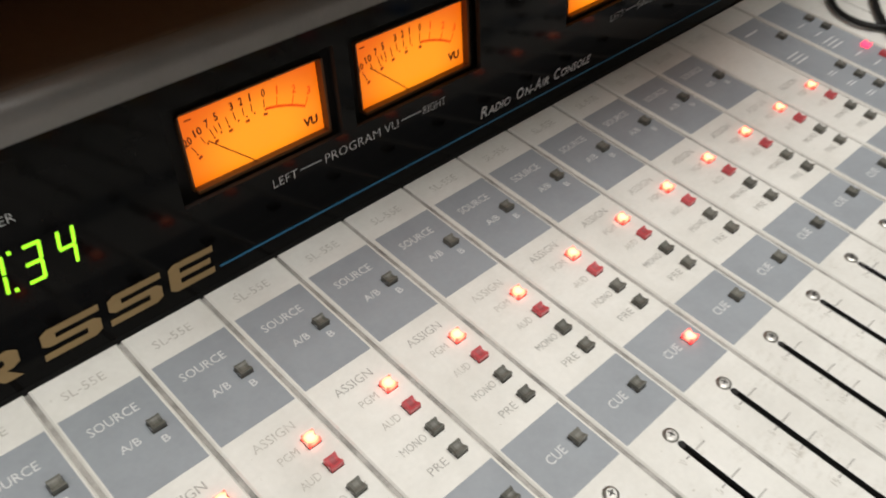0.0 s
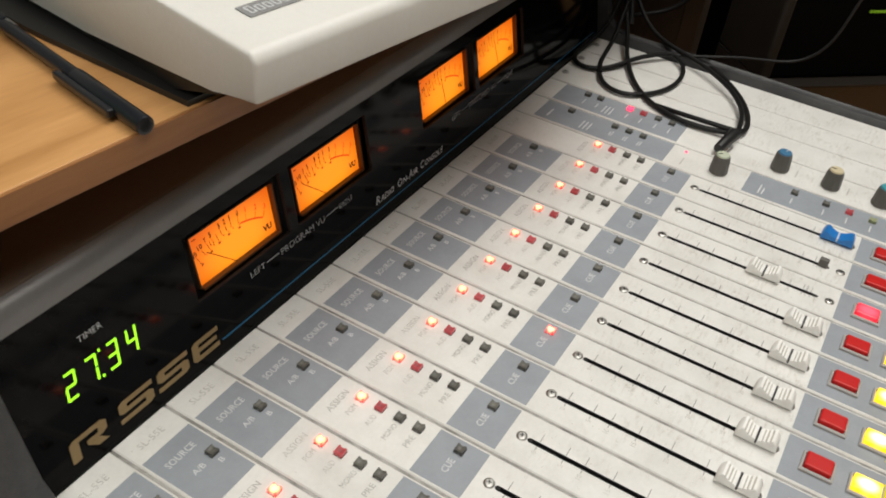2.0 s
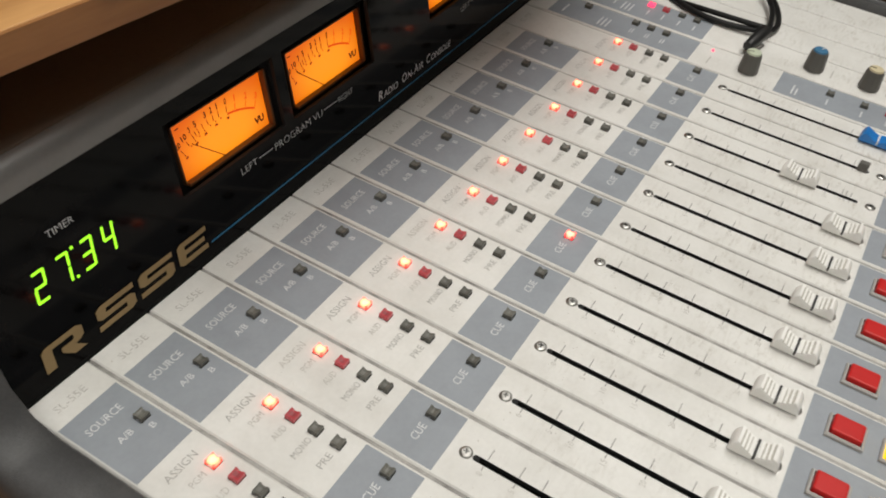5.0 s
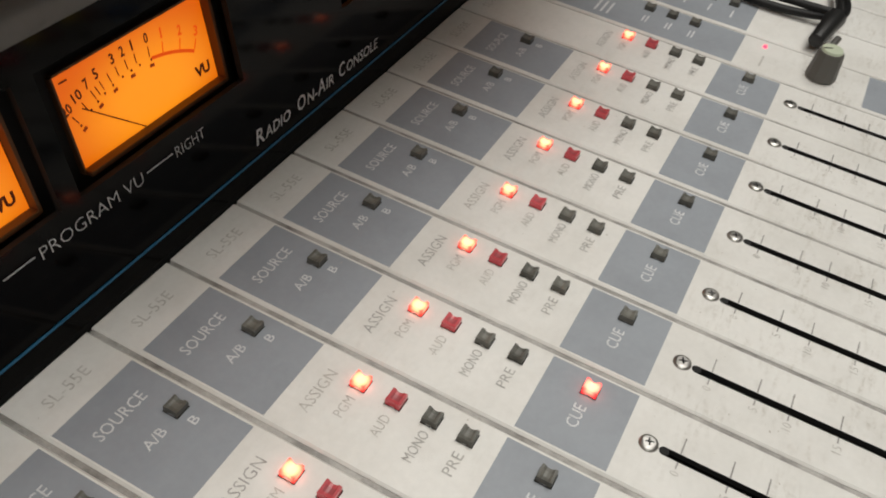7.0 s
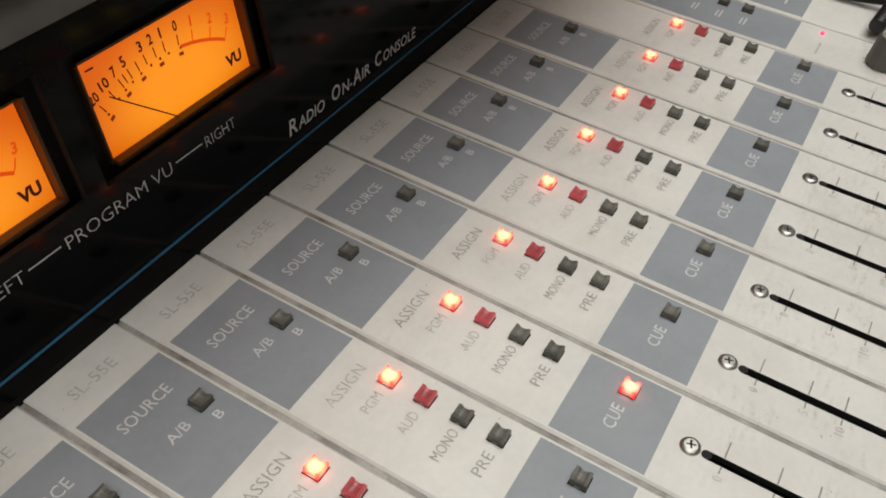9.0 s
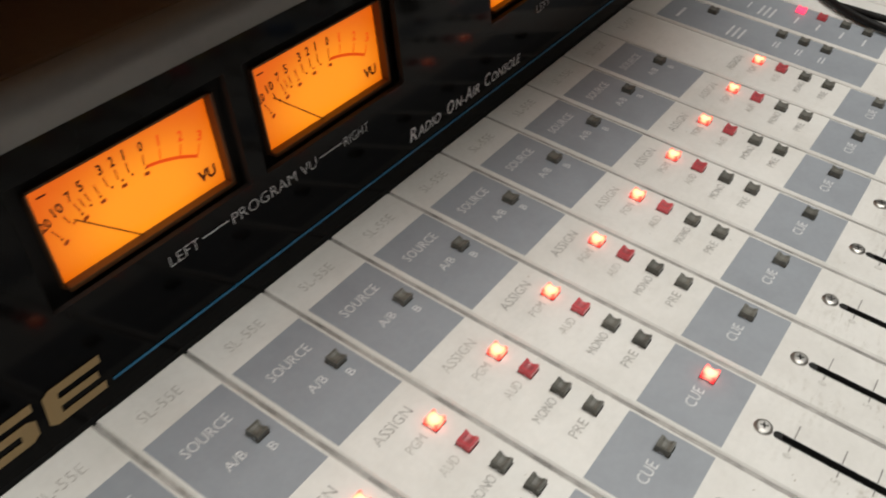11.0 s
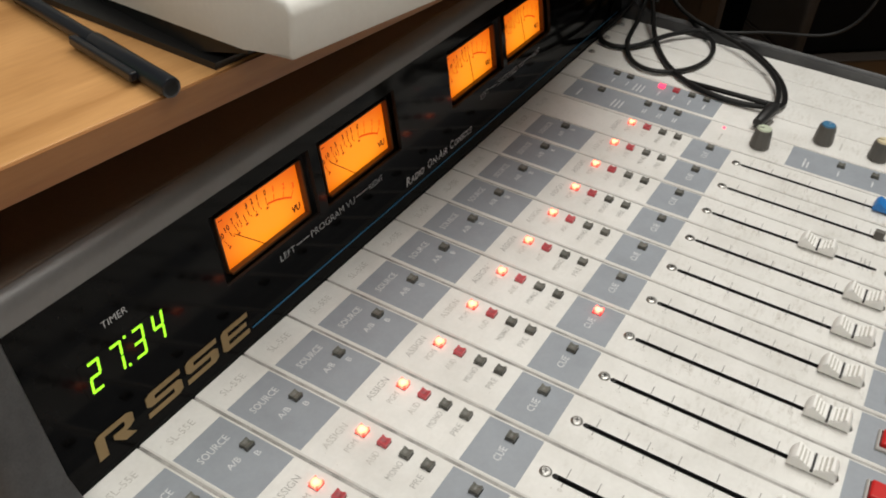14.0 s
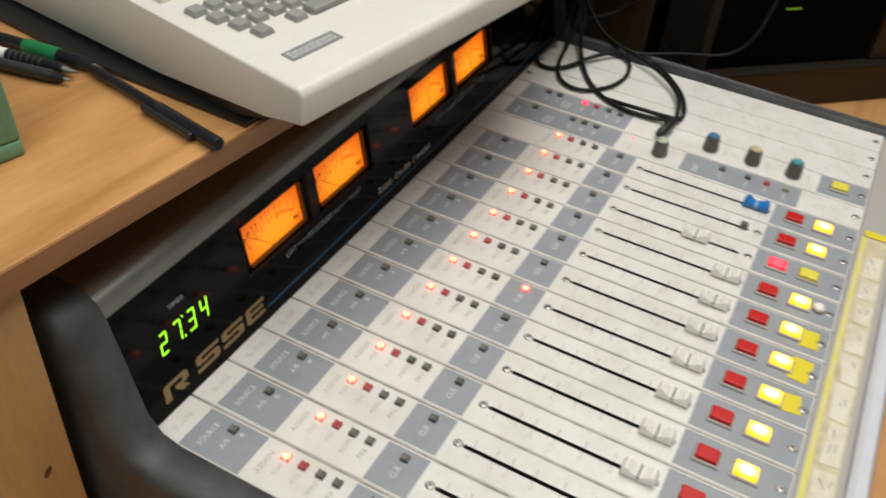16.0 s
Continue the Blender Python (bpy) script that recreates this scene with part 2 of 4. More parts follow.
WOOD_EDGE = wood("edge_veneer", (0.36, 0.16, 0.052), (0.24, 0.095, 0.028), 0, 2.0)
WOOD_UP = wood("board_veneer", (0.60, 0.35, 0.145), (0.43, 0.23, 0.09), 2, 1.2)
BOX_WHITE = material("box_white", (0.72, 0.71, 0.67), 0.5, grain=0.04, stain=0.25, stain_scale=14, stain_colour=(0.5, 0.46, 0.4), bump=0.15, bump_scale=700)
BOX_KEY = material("box_key_grey", (0.32, 0.315, 0.31), 0.5, per_object=0.15)
BOX_KEY_PALE = material("box_key_pale", (0.66, 0.62, 0.55), 0.5, per_object=0.1)
BOX_KEY_PINK = material("box_key_lit", (0.7, 0.3, 0.3), 0.5, emit=(1.0, 0.25, 0.25), strength=0.5)
BADGE = material("badge_grey", (0.25, 0.25, 0.25), 0.5)
RUBBER = material("black_rubber", (0.014, 0.014, 0.014), 0.42)
CABLE = material("cable_black", (0.007, 0.007, 0.007), 0.5, spec=0.3)
CABLE_GREY = material("cable_grey", (0.018, 0.018, 0.018), 0.5, spec=0.3)
PEN = material("pen_black", (0.012, 0.014, 0.018), 0.28)
PEN_GREY = material("pen_grey", (0.035, 0.035, 0.036), 0.45)
PEN_GREEN = material("pen_green", (0.015, 0.20, 0.07), 0.35)
GREEN_BOX = material("green_cloth", (0.17, 0.35, 0.22), 0.85, stain=0.4, stain_scale=50, grain=0.15, grain_scale=500, bump=0.4, bump_scale=900)
# shade between the cap ribs, painted as a mottled grey
GROOVE = material("groove_shade", (0.50, 0.475, 0.43), 0.7, stain=0.5, stain_scale=300)
STICKY = material("yellow_sticker", (0.74, 0.62, 0.02), 0.55)
TAPE = material("cream_tape", (0.74, 0.70, 0.59), 0.6, stain=0.8, stain_scale=38, stain_colour=(0.50, 0.42, 0.27))
TAPE_OLD = material("ochre_tape", (0.64, 0.58, 0.40), 0.6, stain=0.9, stain_scale=60, stain_colour=(0.38, 0.31, 0.17))
TAPE_YEL = material("yellow_tape", (0.72, 0.66, 0.14), 0.5, stain=0.9, stain_scale=45, stain_colour=(0.70, 0.67, 0.50))
RAIL = material("armrest_rail", (0.70, 0.73, 0.80), 0.4, stain=0.2)
BLACK_GEAR = material("black_gear", (0.003, 0.0029, 0.0028), 0.8, spec=0.02, grain=0.2, grain_scale=100)
GEAR_EDGE = material("gear_edge", (0.017, 0.013, 0.010), 0.6, spec=0.25)
KNOT = material("knot_brown", (0.15, 0.062, 0.022), 0.6, stain=0.8, stain_scale=300, stain_colour=(0.05, 0.02, 0.008))
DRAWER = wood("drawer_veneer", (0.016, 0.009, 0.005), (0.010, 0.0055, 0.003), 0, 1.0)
BROWN = wood("dark_post", (0.12, 0.065, 0.03), (0.07, 0.035, 0.015), 2, 1.0)
WALL = material("wall_paint", (0.34, 0.33, 0.31), 0.8, grain=0.05, grain_scale=40, stain=0.2, stain_scale=3)
CEIL = material("ceiling_paint", (0.6, 0.6, 0.58), 0.85, grain=0.04, grain_scale=60)
CARPET = material("carpet", (0.07, 0.065, 0.06), 0.95, grain=0.4, grain_scale=200)

# ---- mesh helpers ----


def finish(bm, name, mat):
    bmesh.ops.recalc_face_normals(bm, faces=bm.faces)
    me = bpy.data.meshes.new(name)
    bm.to_mesh(me)
    bm.free()
    for m in (mat if isinstance(mat, (list, tuple)) else [mat]):
        me.materials.append(m)
    return me


def part(name, bm, mat, parent=None, label="", m=None):
    ob = new(name, bm if isinstance(bm, bpy.types.Mesh) else finish(bm, name, mat))
    if m is not None:
        ob.matrix_basis = m
    if parent is not None:
        ob.parent = parent
    if label:
        ob["label"] = label
    return ob


def thing(name, label, category, group="", kind="", at=None):
    ob = new(name)
    ob.empty_display_size = 0.02
    if at is not None:
        ob.matrix_basis = at
    return tagged(ob, label, category, group, kind)


def add_box(bm, x0, x1, y0, y1, z0, z1, bevel=0.0, segments=2, m=None):
    c = Matrix.Translation(((x0 + x1) / 2, (y0 + y1) / 2, (z0 + z1) / 2)) @ Matrix.Diagonal((x1 - x0, y1 - y0, z1 - z0, 1))
    r = bmesh.ops.create_cube(bm, size=1.0, matrix=(m @ c if m else c))
    if bevel:
        edges = list({e for v in r["verts"] for e in v.link_edges})
        bmesh.ops.bevel(bm, geom=edges, offset=bevel, segments=segments, affect="EDGES", profile=0.5)
    return bm


def box(*a, **k):
    return add_box(bmesh.new(), *a, **k)


def cyl(bm, r0, r1, z0, z1, n=24, m=None, bevel=0.0):
    mat = Matrix.Translation((0, 0, (z0 + z1) / 2))
    r = bmesh.ops.create_cone(bm, cap_ends=True, segments=n, radius1=r0, radius2=r1, depth=z1 - z0, matrix=(m @ mat if m else mat))
    if bevel:
        fs = {f for v in r["verts"] for f in v.link_faces if len(f.verts) > 4}
        edges = list({e for f in fs for e in f.edges})
        bmesh.ops.bevel(bm, geom=edges, offset=bevel, segments=2, affect="EDGES", profile=0.5)
    return bm


def plate(x0, x1, y0, y1, z0, z1, holes=(), ch=0.0007):
    """A plate with chamfered rim and rectangular holes that go right through it."""
    xs = sorted({x0 + ch, x1 - ch, *[h[0] for h in holes], *[h[1] for h in holes]})
    ys = sorted({y0 + ch, y1 - ch, *[h[2] for h in holes], *[h[3] for h in holes]})
    bm = bmesh.new()
    top = {(i, j): bm.verts.new((x, y, z1)) for i, x in enumerate(xs) for j, y in enumerate(ys)}

    def open_cell(i, j):
        cx, cy = (xs[i] + xs[i + 1]) / 2, (ys[j] + ys[j + 1]) / 2
        return any(h[0] < cx < h[1] and h[2] < cy < h[3] for h in holes)
    nx, ny = len(xs) - 1, len(ys) - 1
    for i in range(nx):
        for j in range(ny):
            if not open_cell(i, j):
                bm.faces.new((top[i, j], top[i + 1, j], top[i + 1, j + 1], top[i, j + 1]))
    for h in holes:
        c = [(h[0], h[2]), (h[1], h[2]), (h[1], h[3]), (h[0], h[3])]
        a = [bm.verts.new((*p, z1)) for p in c]
        b = [bm.verts.new((*p, z0)) for p in c]
        for k in range(4):
            bm.faces.new((a[k], a[(k + 1) % 4], b[(k + 1) % 4], b[k])).material_index = 1
    rim = [[(x0 + ch, y0 + ch, z1), (x1 - ch, y0 + ch, z1), (x1 - ch, y1 - ch, z1), (x0 + ch, y1 - ch, z1)],
           [(x0, y0, z1 - ch), (x1, y0, z1 - ch), (x1, y1, z1 - ch), (x0, y1, z1 - ch)],
           [(x0, y0, z0), (x1, y0, z0), (x1, y1, z0), (x0, y1, z0)]]
    rings = [[bm.verts.new(p) for p in r] for r in rim]
    for a, b in zip(rings, rings[1:]):
        for k in range(4):
            bm.faces.new((a[k], a[(k + 1) % 4], b[(k + 1) % 4], b[k]))
    bmesh.ops.remove_doubles(bm, verts=bm.verts, dist=1e-6)
    return bm


def prism(profile, x0, x1, bevel=0.0):
    """A closed outline in (y, z), drawn out from x0 to x1."""
    bm = bmesh.new()
    a = [bm.verts.new((x0, y, z)) for y, z in profile]
    b = [bm.verts.new((x1, y, z)) for y, z in profile]
    n = len(profile)
    bm.faces.new(a)
    bm.faces.new(b[::-1])
    for i in range(n):
        bm.faces.new((a[i], b[i], b[(i + 1) % n], a[(i + 1) % n]))
    if bevel:
        bmesh.ops.bevel(bm, geom=list(bm.edges), offset=bevel, segments=3, affect="EDGES", profile=0.5)
    return bm


def slab(outline, z0, z1):
    bm = bmesh.new()
    a = [bm.verts.new((x, y, z0)) for x, y in outline]
    b = [bm.verts.new((x, y, z1)) for x, y in outline]
    n = len(outline)
    bm.faces.new(a[::-1])
    bm.faces.new(b)
    for i in range(n):
        bm.faces.new((a[i], a[(i + 1) % n], b[(i + 1) % n], b[i]))
    return bm


def smooth(ob, angle=40):
    for p in ob.data.polygons:
        p.use_smooth = True
    ob.data.set_sharp_from_angle(angle=radians(angle))
    return ob


LETTERS = {}


def lettering(words, width, height, mat, shear=0.0, heavy=0.0):
    """A flat printed word: its own mesh, from its lower left corner, of that width and height."""
    key = (words, width, height, mat.name, shear, heavy)
    if key not in LETTERS:
        cu = bpy.data.curves.new("lettering", "FONT")
        cu.body, cu.shear, cu.offset, cu.resolution_u = words, shear, heavy, 2
        ob = new("lettering", cu)
        me = bpy.data.meshes.new_from_object(ob.evaluated_get(bpy.context.evaluated_depsgraph_get()))
        bpy.data.objects.remove(ob)
        co = np.array([v.co[:] for v in me.vertices])
        lo, hi = co.min(0), co.max(0)
        me.transform(Matrix.Diagonal((width / (hi[0] - lo[0]), height / (hi[1] - lo[1]), 1, 1)) @ Matrix.Translation((-lo[0], -lo[1], 0)))
        me.materials.clear()
        me.materials.append(mat)
        LETTERS[key] = me
    return LETTERS[key]


def tube(name, points, radius, mat, parent=None, cyclic=False):
    """A round cable along smooth points, as a mesh."""
    cu = bpy.data.curves.new(name, "CURVE")
    cu.dimensions, cu.bevel_depth, cu.bevel_resolution, cu.resolution_u, cu.use_fill_caps = "3D", radius, 3, 8, True
    sp = cu.splines.new("NURBS")
    sp.points.add(len(points) - 1)
    for p, q in zip(sp.points, points):
        p.co = (*q, 1)
    sp.use_endpoint_u, sp.order_u = True, 4
    ob = new(name, cu)
    me = bpy.data.meshes.new_from_object(ob.evaluated_get(bpy.context.evaluated_depsgraph_get()))
    bpy.data.objects.remove(ob)
    me.materials.clear()
    me.materials.append(mat)
    out = part(name, me, mat, parent)
    for p in me.polygons:
        p.use_smooth = True
    return out


# ---- room ----
for name, b in (("wall_north", (-2.6, 3.0, 1.60, 1.70, -0.86, 1.74)), ("wall_south", (-2.6, 3.0, -2.7, -2.6, -0.86, 1.74)),
                ("wall_west", (-2.7, -2.6, -2.7, 1.70, -0.86, 1.74)), ("wall_east", (3.0, 3.1, -2.7, 1.70, -0.86, 1.74))):
    tagged(part(name, box(*b), WALL), "dim painted studio wall behind the equipment", "wall", kind="structure")
tagged(part("floor", box(-2.7, 3.1, -2.7, 1.7, -0.96, -0.86), CARPET), "dark carpeted studio floor under the desk", "floor", kind="structure")
tagged(part("ceiling", box(-2.7, 3.1, -2.7, 1.7, 1.74, 1.84), CEIL), "pale painted studio ceiling", "ceiling", kind="structure")

# ---- desk, shelf and its upright board ----
desk = thing("desk", "pale wood-veneer studio desk carrying the mixing console", "desk")
part("desktop", box(-0.30, 0.715, -0.75, 0.62, -0.115, -0.082, bevel=0.002), WOOD, desk)
for x in (-0.27, 0.64):
    part("leg", box(x, x + 0.05, -0.70, -0.65, -0.86, -0.1155), WOOD_UP, desk)
    part("leg", box(x, x + 0.05, 0.55, 0.60, -0.86, -0.1155), WOOD_UP, desk)

TURN = -5.85
hutch = thing("desk_shelf", "pale wood-veneer shelf standing over the meter bridge", "shelf", at=pose(0, 0.0957, 0, 0, 0, TURN))
top = part("shelf_board", box(-0.62, 1.30, 0.0008, 0.42, 0.151, 0.166, bevel=0.0006), WOOD, hutch)
part("edge_band", box(-0.62, 1.30, -0.0012, 0.0006, 0.1508, 0.1658), WOOD_EDGE, hutch, "darker brown wood edge strip")
part("upright_board", box(-0.62, -0.0710, 0.004, 0.024, -0.0818, 0.1508, bevel=0.001), WOOD_UP, hutch, "upright knotty wooden board under the shelf")
part("upright_board", box(1.27, 1.29, 0.10, 0.40, -0.0818, 0.1508, bevel=0.001), WOOD_UP, hutch)
for kx, kz, kr in ((-0.0890, 0.012, 0.0034), (-0.122, 0.024, 0.0022), (-0.20, 0.07, 0.005)):
    knot = bmesh.new()
    bmesh.ops.create_circle(knot, cap_ends=True, segments=14, radius=kr, matrix=Matrix.Translation((kx, 0.0037, kz)) @ Matrix.Rotation(radians(90), 4, "X") @ Matrix.Rotation(radians(-30), 4, "Z") @ Matrix.Diagonal((0.7, 1.3, 1, 1)))
    part("wood_knot", knot, KNOT, hutch, "dark oval wood knot")

# ---- console: frame, cheeks, meter bridge ----
P = 0.0381
LEFT = -0.0291          # left edge of the first module
COUNT = 18
RIGHT = LEFT + COUNT * P
TOP, BOTTOM = 0.086, -0.291
LEAN = 0.2              # the bridge's face leans back by this much a metre

frame_ob = thing("console_frame", "charcoal radio console frame with moulded end cheeks, on the desk", "mixing console")
part("chassis", box(LEFT, RIGHT, BOTTOM, TOP + 0.0, -0.0818, -0.020), DARK_GAP, frame_ob)
cheek_side = [(-0.335, -0.0818), (-0.335, -0.02), (-0.322, 0.003), (-0.29, 0.006), (0.058, 0.006), (0.072, 0.010), (0.0815, 0.022),
              (0.0985, 0.094), (0.104, 0.106), (0.118, 0.113), (0.30, 0.113), (0.30, -0.0818)]


def rounded_cheek(profile, x_in, x_out, radius):
    """The side outline from the inner face outwards, its upper edge rolled over in a quarter round."""
    sign = 1 if x_in > x_out else -1
    n = len(profile)
    inward = []
    for i in range(n):
        (ay, az), (by, bz) = profile[max(i - 1, 0)], profile[min(i + 1, n - 1)]
        ln = math.hypot(by - ay, bz - az)
        inward.append(((bz - az) / ln, -(by - ay) / ln) if 0 < i < n - 1 else (0, 0))
    rings = [(x_in, 0.0012), (x_in - sign * 0.0010, 0.0)]
    rings += [(x_out + sign * radius * (1 - math.sin(radians(a))), radius * (1 - math.cos(radians(a)))) for a in range(0, 91, 15)]
    bm = bmesh.new()
    loops = [[bm.verts.new((x, max(y + u * t, -0.335), z + v * t)) for (y, z), (u, v) in zip(profile, inward)] for x, t in rings]
    for p, q in zip(loops, loops[1:]):
        for i in range(n):
            bm.faces.new((p[i], p[(i + 1) % n], q[(i + 1) % n], q[i]))
    bm.faces.new(loops[0])
    bm.faces.new(loops[-1][::-1])
    return bm


smooth(part("cheek", rounded_cheek(cheek_side, LEFT - 0.0008, LEFT - 0.030, 0.011), CHEEK, frame_ob, "moulded charcoal end cheek"), 50)
smooth(part("cheek", prism(cheek_side, RIGHT + 0.0008, RIGHT + 0.012, bevel=0.003), CHEEK, frame_ob, "moulded charcoal end cheek"), 50)
part("armrest", prism([(BOTTOM - 0.001, -0.0818), (BOTTOM - 0.001, -0.003), (-0.318, -0.003), (-0.322, -0.004), (-0.322, -0.0818)], LEFT, RIGHT), BEZEL, frame_ob)
smooth(part("front_rail", prism([(-0.3225, -0.0818), (-0.3225, 0.0), (-0.326, 0.003), (-0.334, 0.001), (-0.338, -0.006), (-0.338, -0.0818)], LEFT, RIGHT), RAIL, frame_ob, "pale blue-grey metal front rail"), 30)
part("label_tape", box(LEFT + 0.01, 0.463, -0.3165, -0.2985, -0.0028, -0.0025), TAPE_OLD, frame_ob, "old ochre tape under the labels")
part("label_tape", box(LEFT + 0.01, 0.463, -0.2983, -0.2945, -0.0028, -0.0023), TAPE_YEL, frame_ob, "bright yellow tape edge")
part("label_tape", box(0.464, 0.474, -0.3150, -0.2960, -0.0022, -0.0019), STICKY, frame_ob, "short bright yellow tape end")
scribble = random.Random(3)
x = LEFT + 0.012
while x < 0.43:
    w = scribble.uniform(0.022, 0.040)
    lab = part("paper_label", slab([(0, scribble.uniform(-0.0015, 0.001)), (w, scribble.uniform(-0.0015, 0.001)), (w + scribble.uniform(-0.003, 0.002), 0.0125 + scribble.uniform(-0.002, 0.002)), (scribble.uniform(-0.002, 0.002), 0.0125 + scribble.uniform(-0.002, 0.002))], 0, 0.0003), TAPE, frame_ob, "torn cream paper label", m=Matrix.Translation((x, -0.3145, -0.0024)))
    for k in range(scribble.randint(1, 3)):
        px, py = scribble.uniform(0.003, w - 0.012), scribble.uniform(0.003, 0.010)
        part("pencil_mark", box(0, scribble.uniform(0.004, 0.010), 0, 0.0007, 0.00032, 0.0004), TICK_INK, lab, m=Matrix.Translation((px, py, 0)) @ pose(0, 0, 0, 0, 0, scribble.uniform(-25, 25)))
    x += w + scribble.uniform(0.001, 0.010)

for c in range(COUNT + 1):
    x = LEFT + c * P
    part("joint_strip", box(x - (0.0 if c == 0 else 0.0006), x + (0.0 if c == COUNT else 0.0019), BOTTOM, TOP - 0.001, -0.012, -0.0011), JOINT, frame_ob, "dirty grey joint between modules")

bridge = thing("meter_bridge", "black glossy meter bridge with four lit orange meters", "meter bridge")


def face(x, z, off=0.0):
    """A point on the bridge's leaning face, x along and z up, off in front of it."""
    n = Vector((0, -1, LEAN)).normalized()
    return Vector((x, TOP + LEAN * z, z)) + n * off


UP = math.degrees(math.atan2(1, LEAN))


def on_face(x, z, off=0.0003):
    return Matrix.Translation(face(x, z, off)) @ pose(0, 0, 0, UP)


FACE_TOP = 0.0915
WINDOWS = [(0.0980, 0.1655), (0.1864, 0.2539), (0.3338, 0.4008), (0.4198, 0.4868)]
WZ0, WZ1 = 0.0424, 0.0750
SETBACK = 0.0080        # the dials lie this far behind the black front
# the face: a sheet with four windows, in its own leaning plane
s = math.hypot(1, LEAN)
holes = [(a - 0.0090, b + 0.0042, (WZ0 - 0.0016) * s, (WZ1 + 0.0068) * s) for a, b in WINDOWS]
front = plate(LEFT, RIGHT, 0.001, FACE_TOP * s, -0.0025, 0.0, holes=holes, ch=0.0003)
part("front_panel", front, [ACRYLIC, SLOT], bridge, "glossy black acrylic front", m=Matrix.Translation((0, TOP, 0)) @ pose(0, 0, 0, UP))
part("body", prism([(TOP + 0.012, -0.08), (TOP + LEAN * 0.09 + 0.018, 0.0905), (0.30, 0.0905), (0.30, -0.08)], LEFT, RIGHT), BRIDGE_TOP, bridge)
YT = TOP + LEAN * FACE_TOP
trim_side = [(YT - 0.0006, FACE_TOP + 0.0002), (YT + 0.0004, 0.0960)]
trim_side += [(YT + 0.0004 + 0.0105 * (1 - math.cos(radians(a))), 0.0960 + 0.0100 * math.sin(radians(a))) for a in range(12, 91, 13)]
trim_side = [p for p in trim_side if p[0] < YT + 0.0072]
trim_side += [(YT + 0.0078, trim_side[-1][1] + 0.0006), (YT + 0.0078, 0.0907), (YT + 0.002, 0.0907)]
smooth(part("top_trim", prism(trim_side, LEFT, RIGHT), TRIM, bridge, "satin grey metal top edge"), 35)
# behind the trim the shelf's shade is painted on as a darker colour
part("top_cover", box(LEFT, RIGHT, YT + 0.0080, 0.30, 0.0907, 0.1062, bevel=0.0012), BRIDGE_TOP, bridge, "top cover with the shelf's brown shade in its colour")
part("blue_line", box(0.0972, RIGHT - 0.012, 0, 0.00085, -0.0001, 0.0002), BLUE_LINE, bridge, "thin blue stripe", m=on_face(0, 0.0086))
part("edge_strip", box(LEFT - 0.0003, LEFT + 0.0007, 0.001, FACE_TOP * s, 0.0, 0.0009), TRIM, bridge, "thin bright metal edge", m=Matrix.Translation((0, TOP, 0)) @ pose(0, 0, 0, UP))
part("lower_lip", box(LEFT, RIGHT, TOP + 0.0005, TOP + 0.006, -0.006, 0.0008), SLOT, bridge)


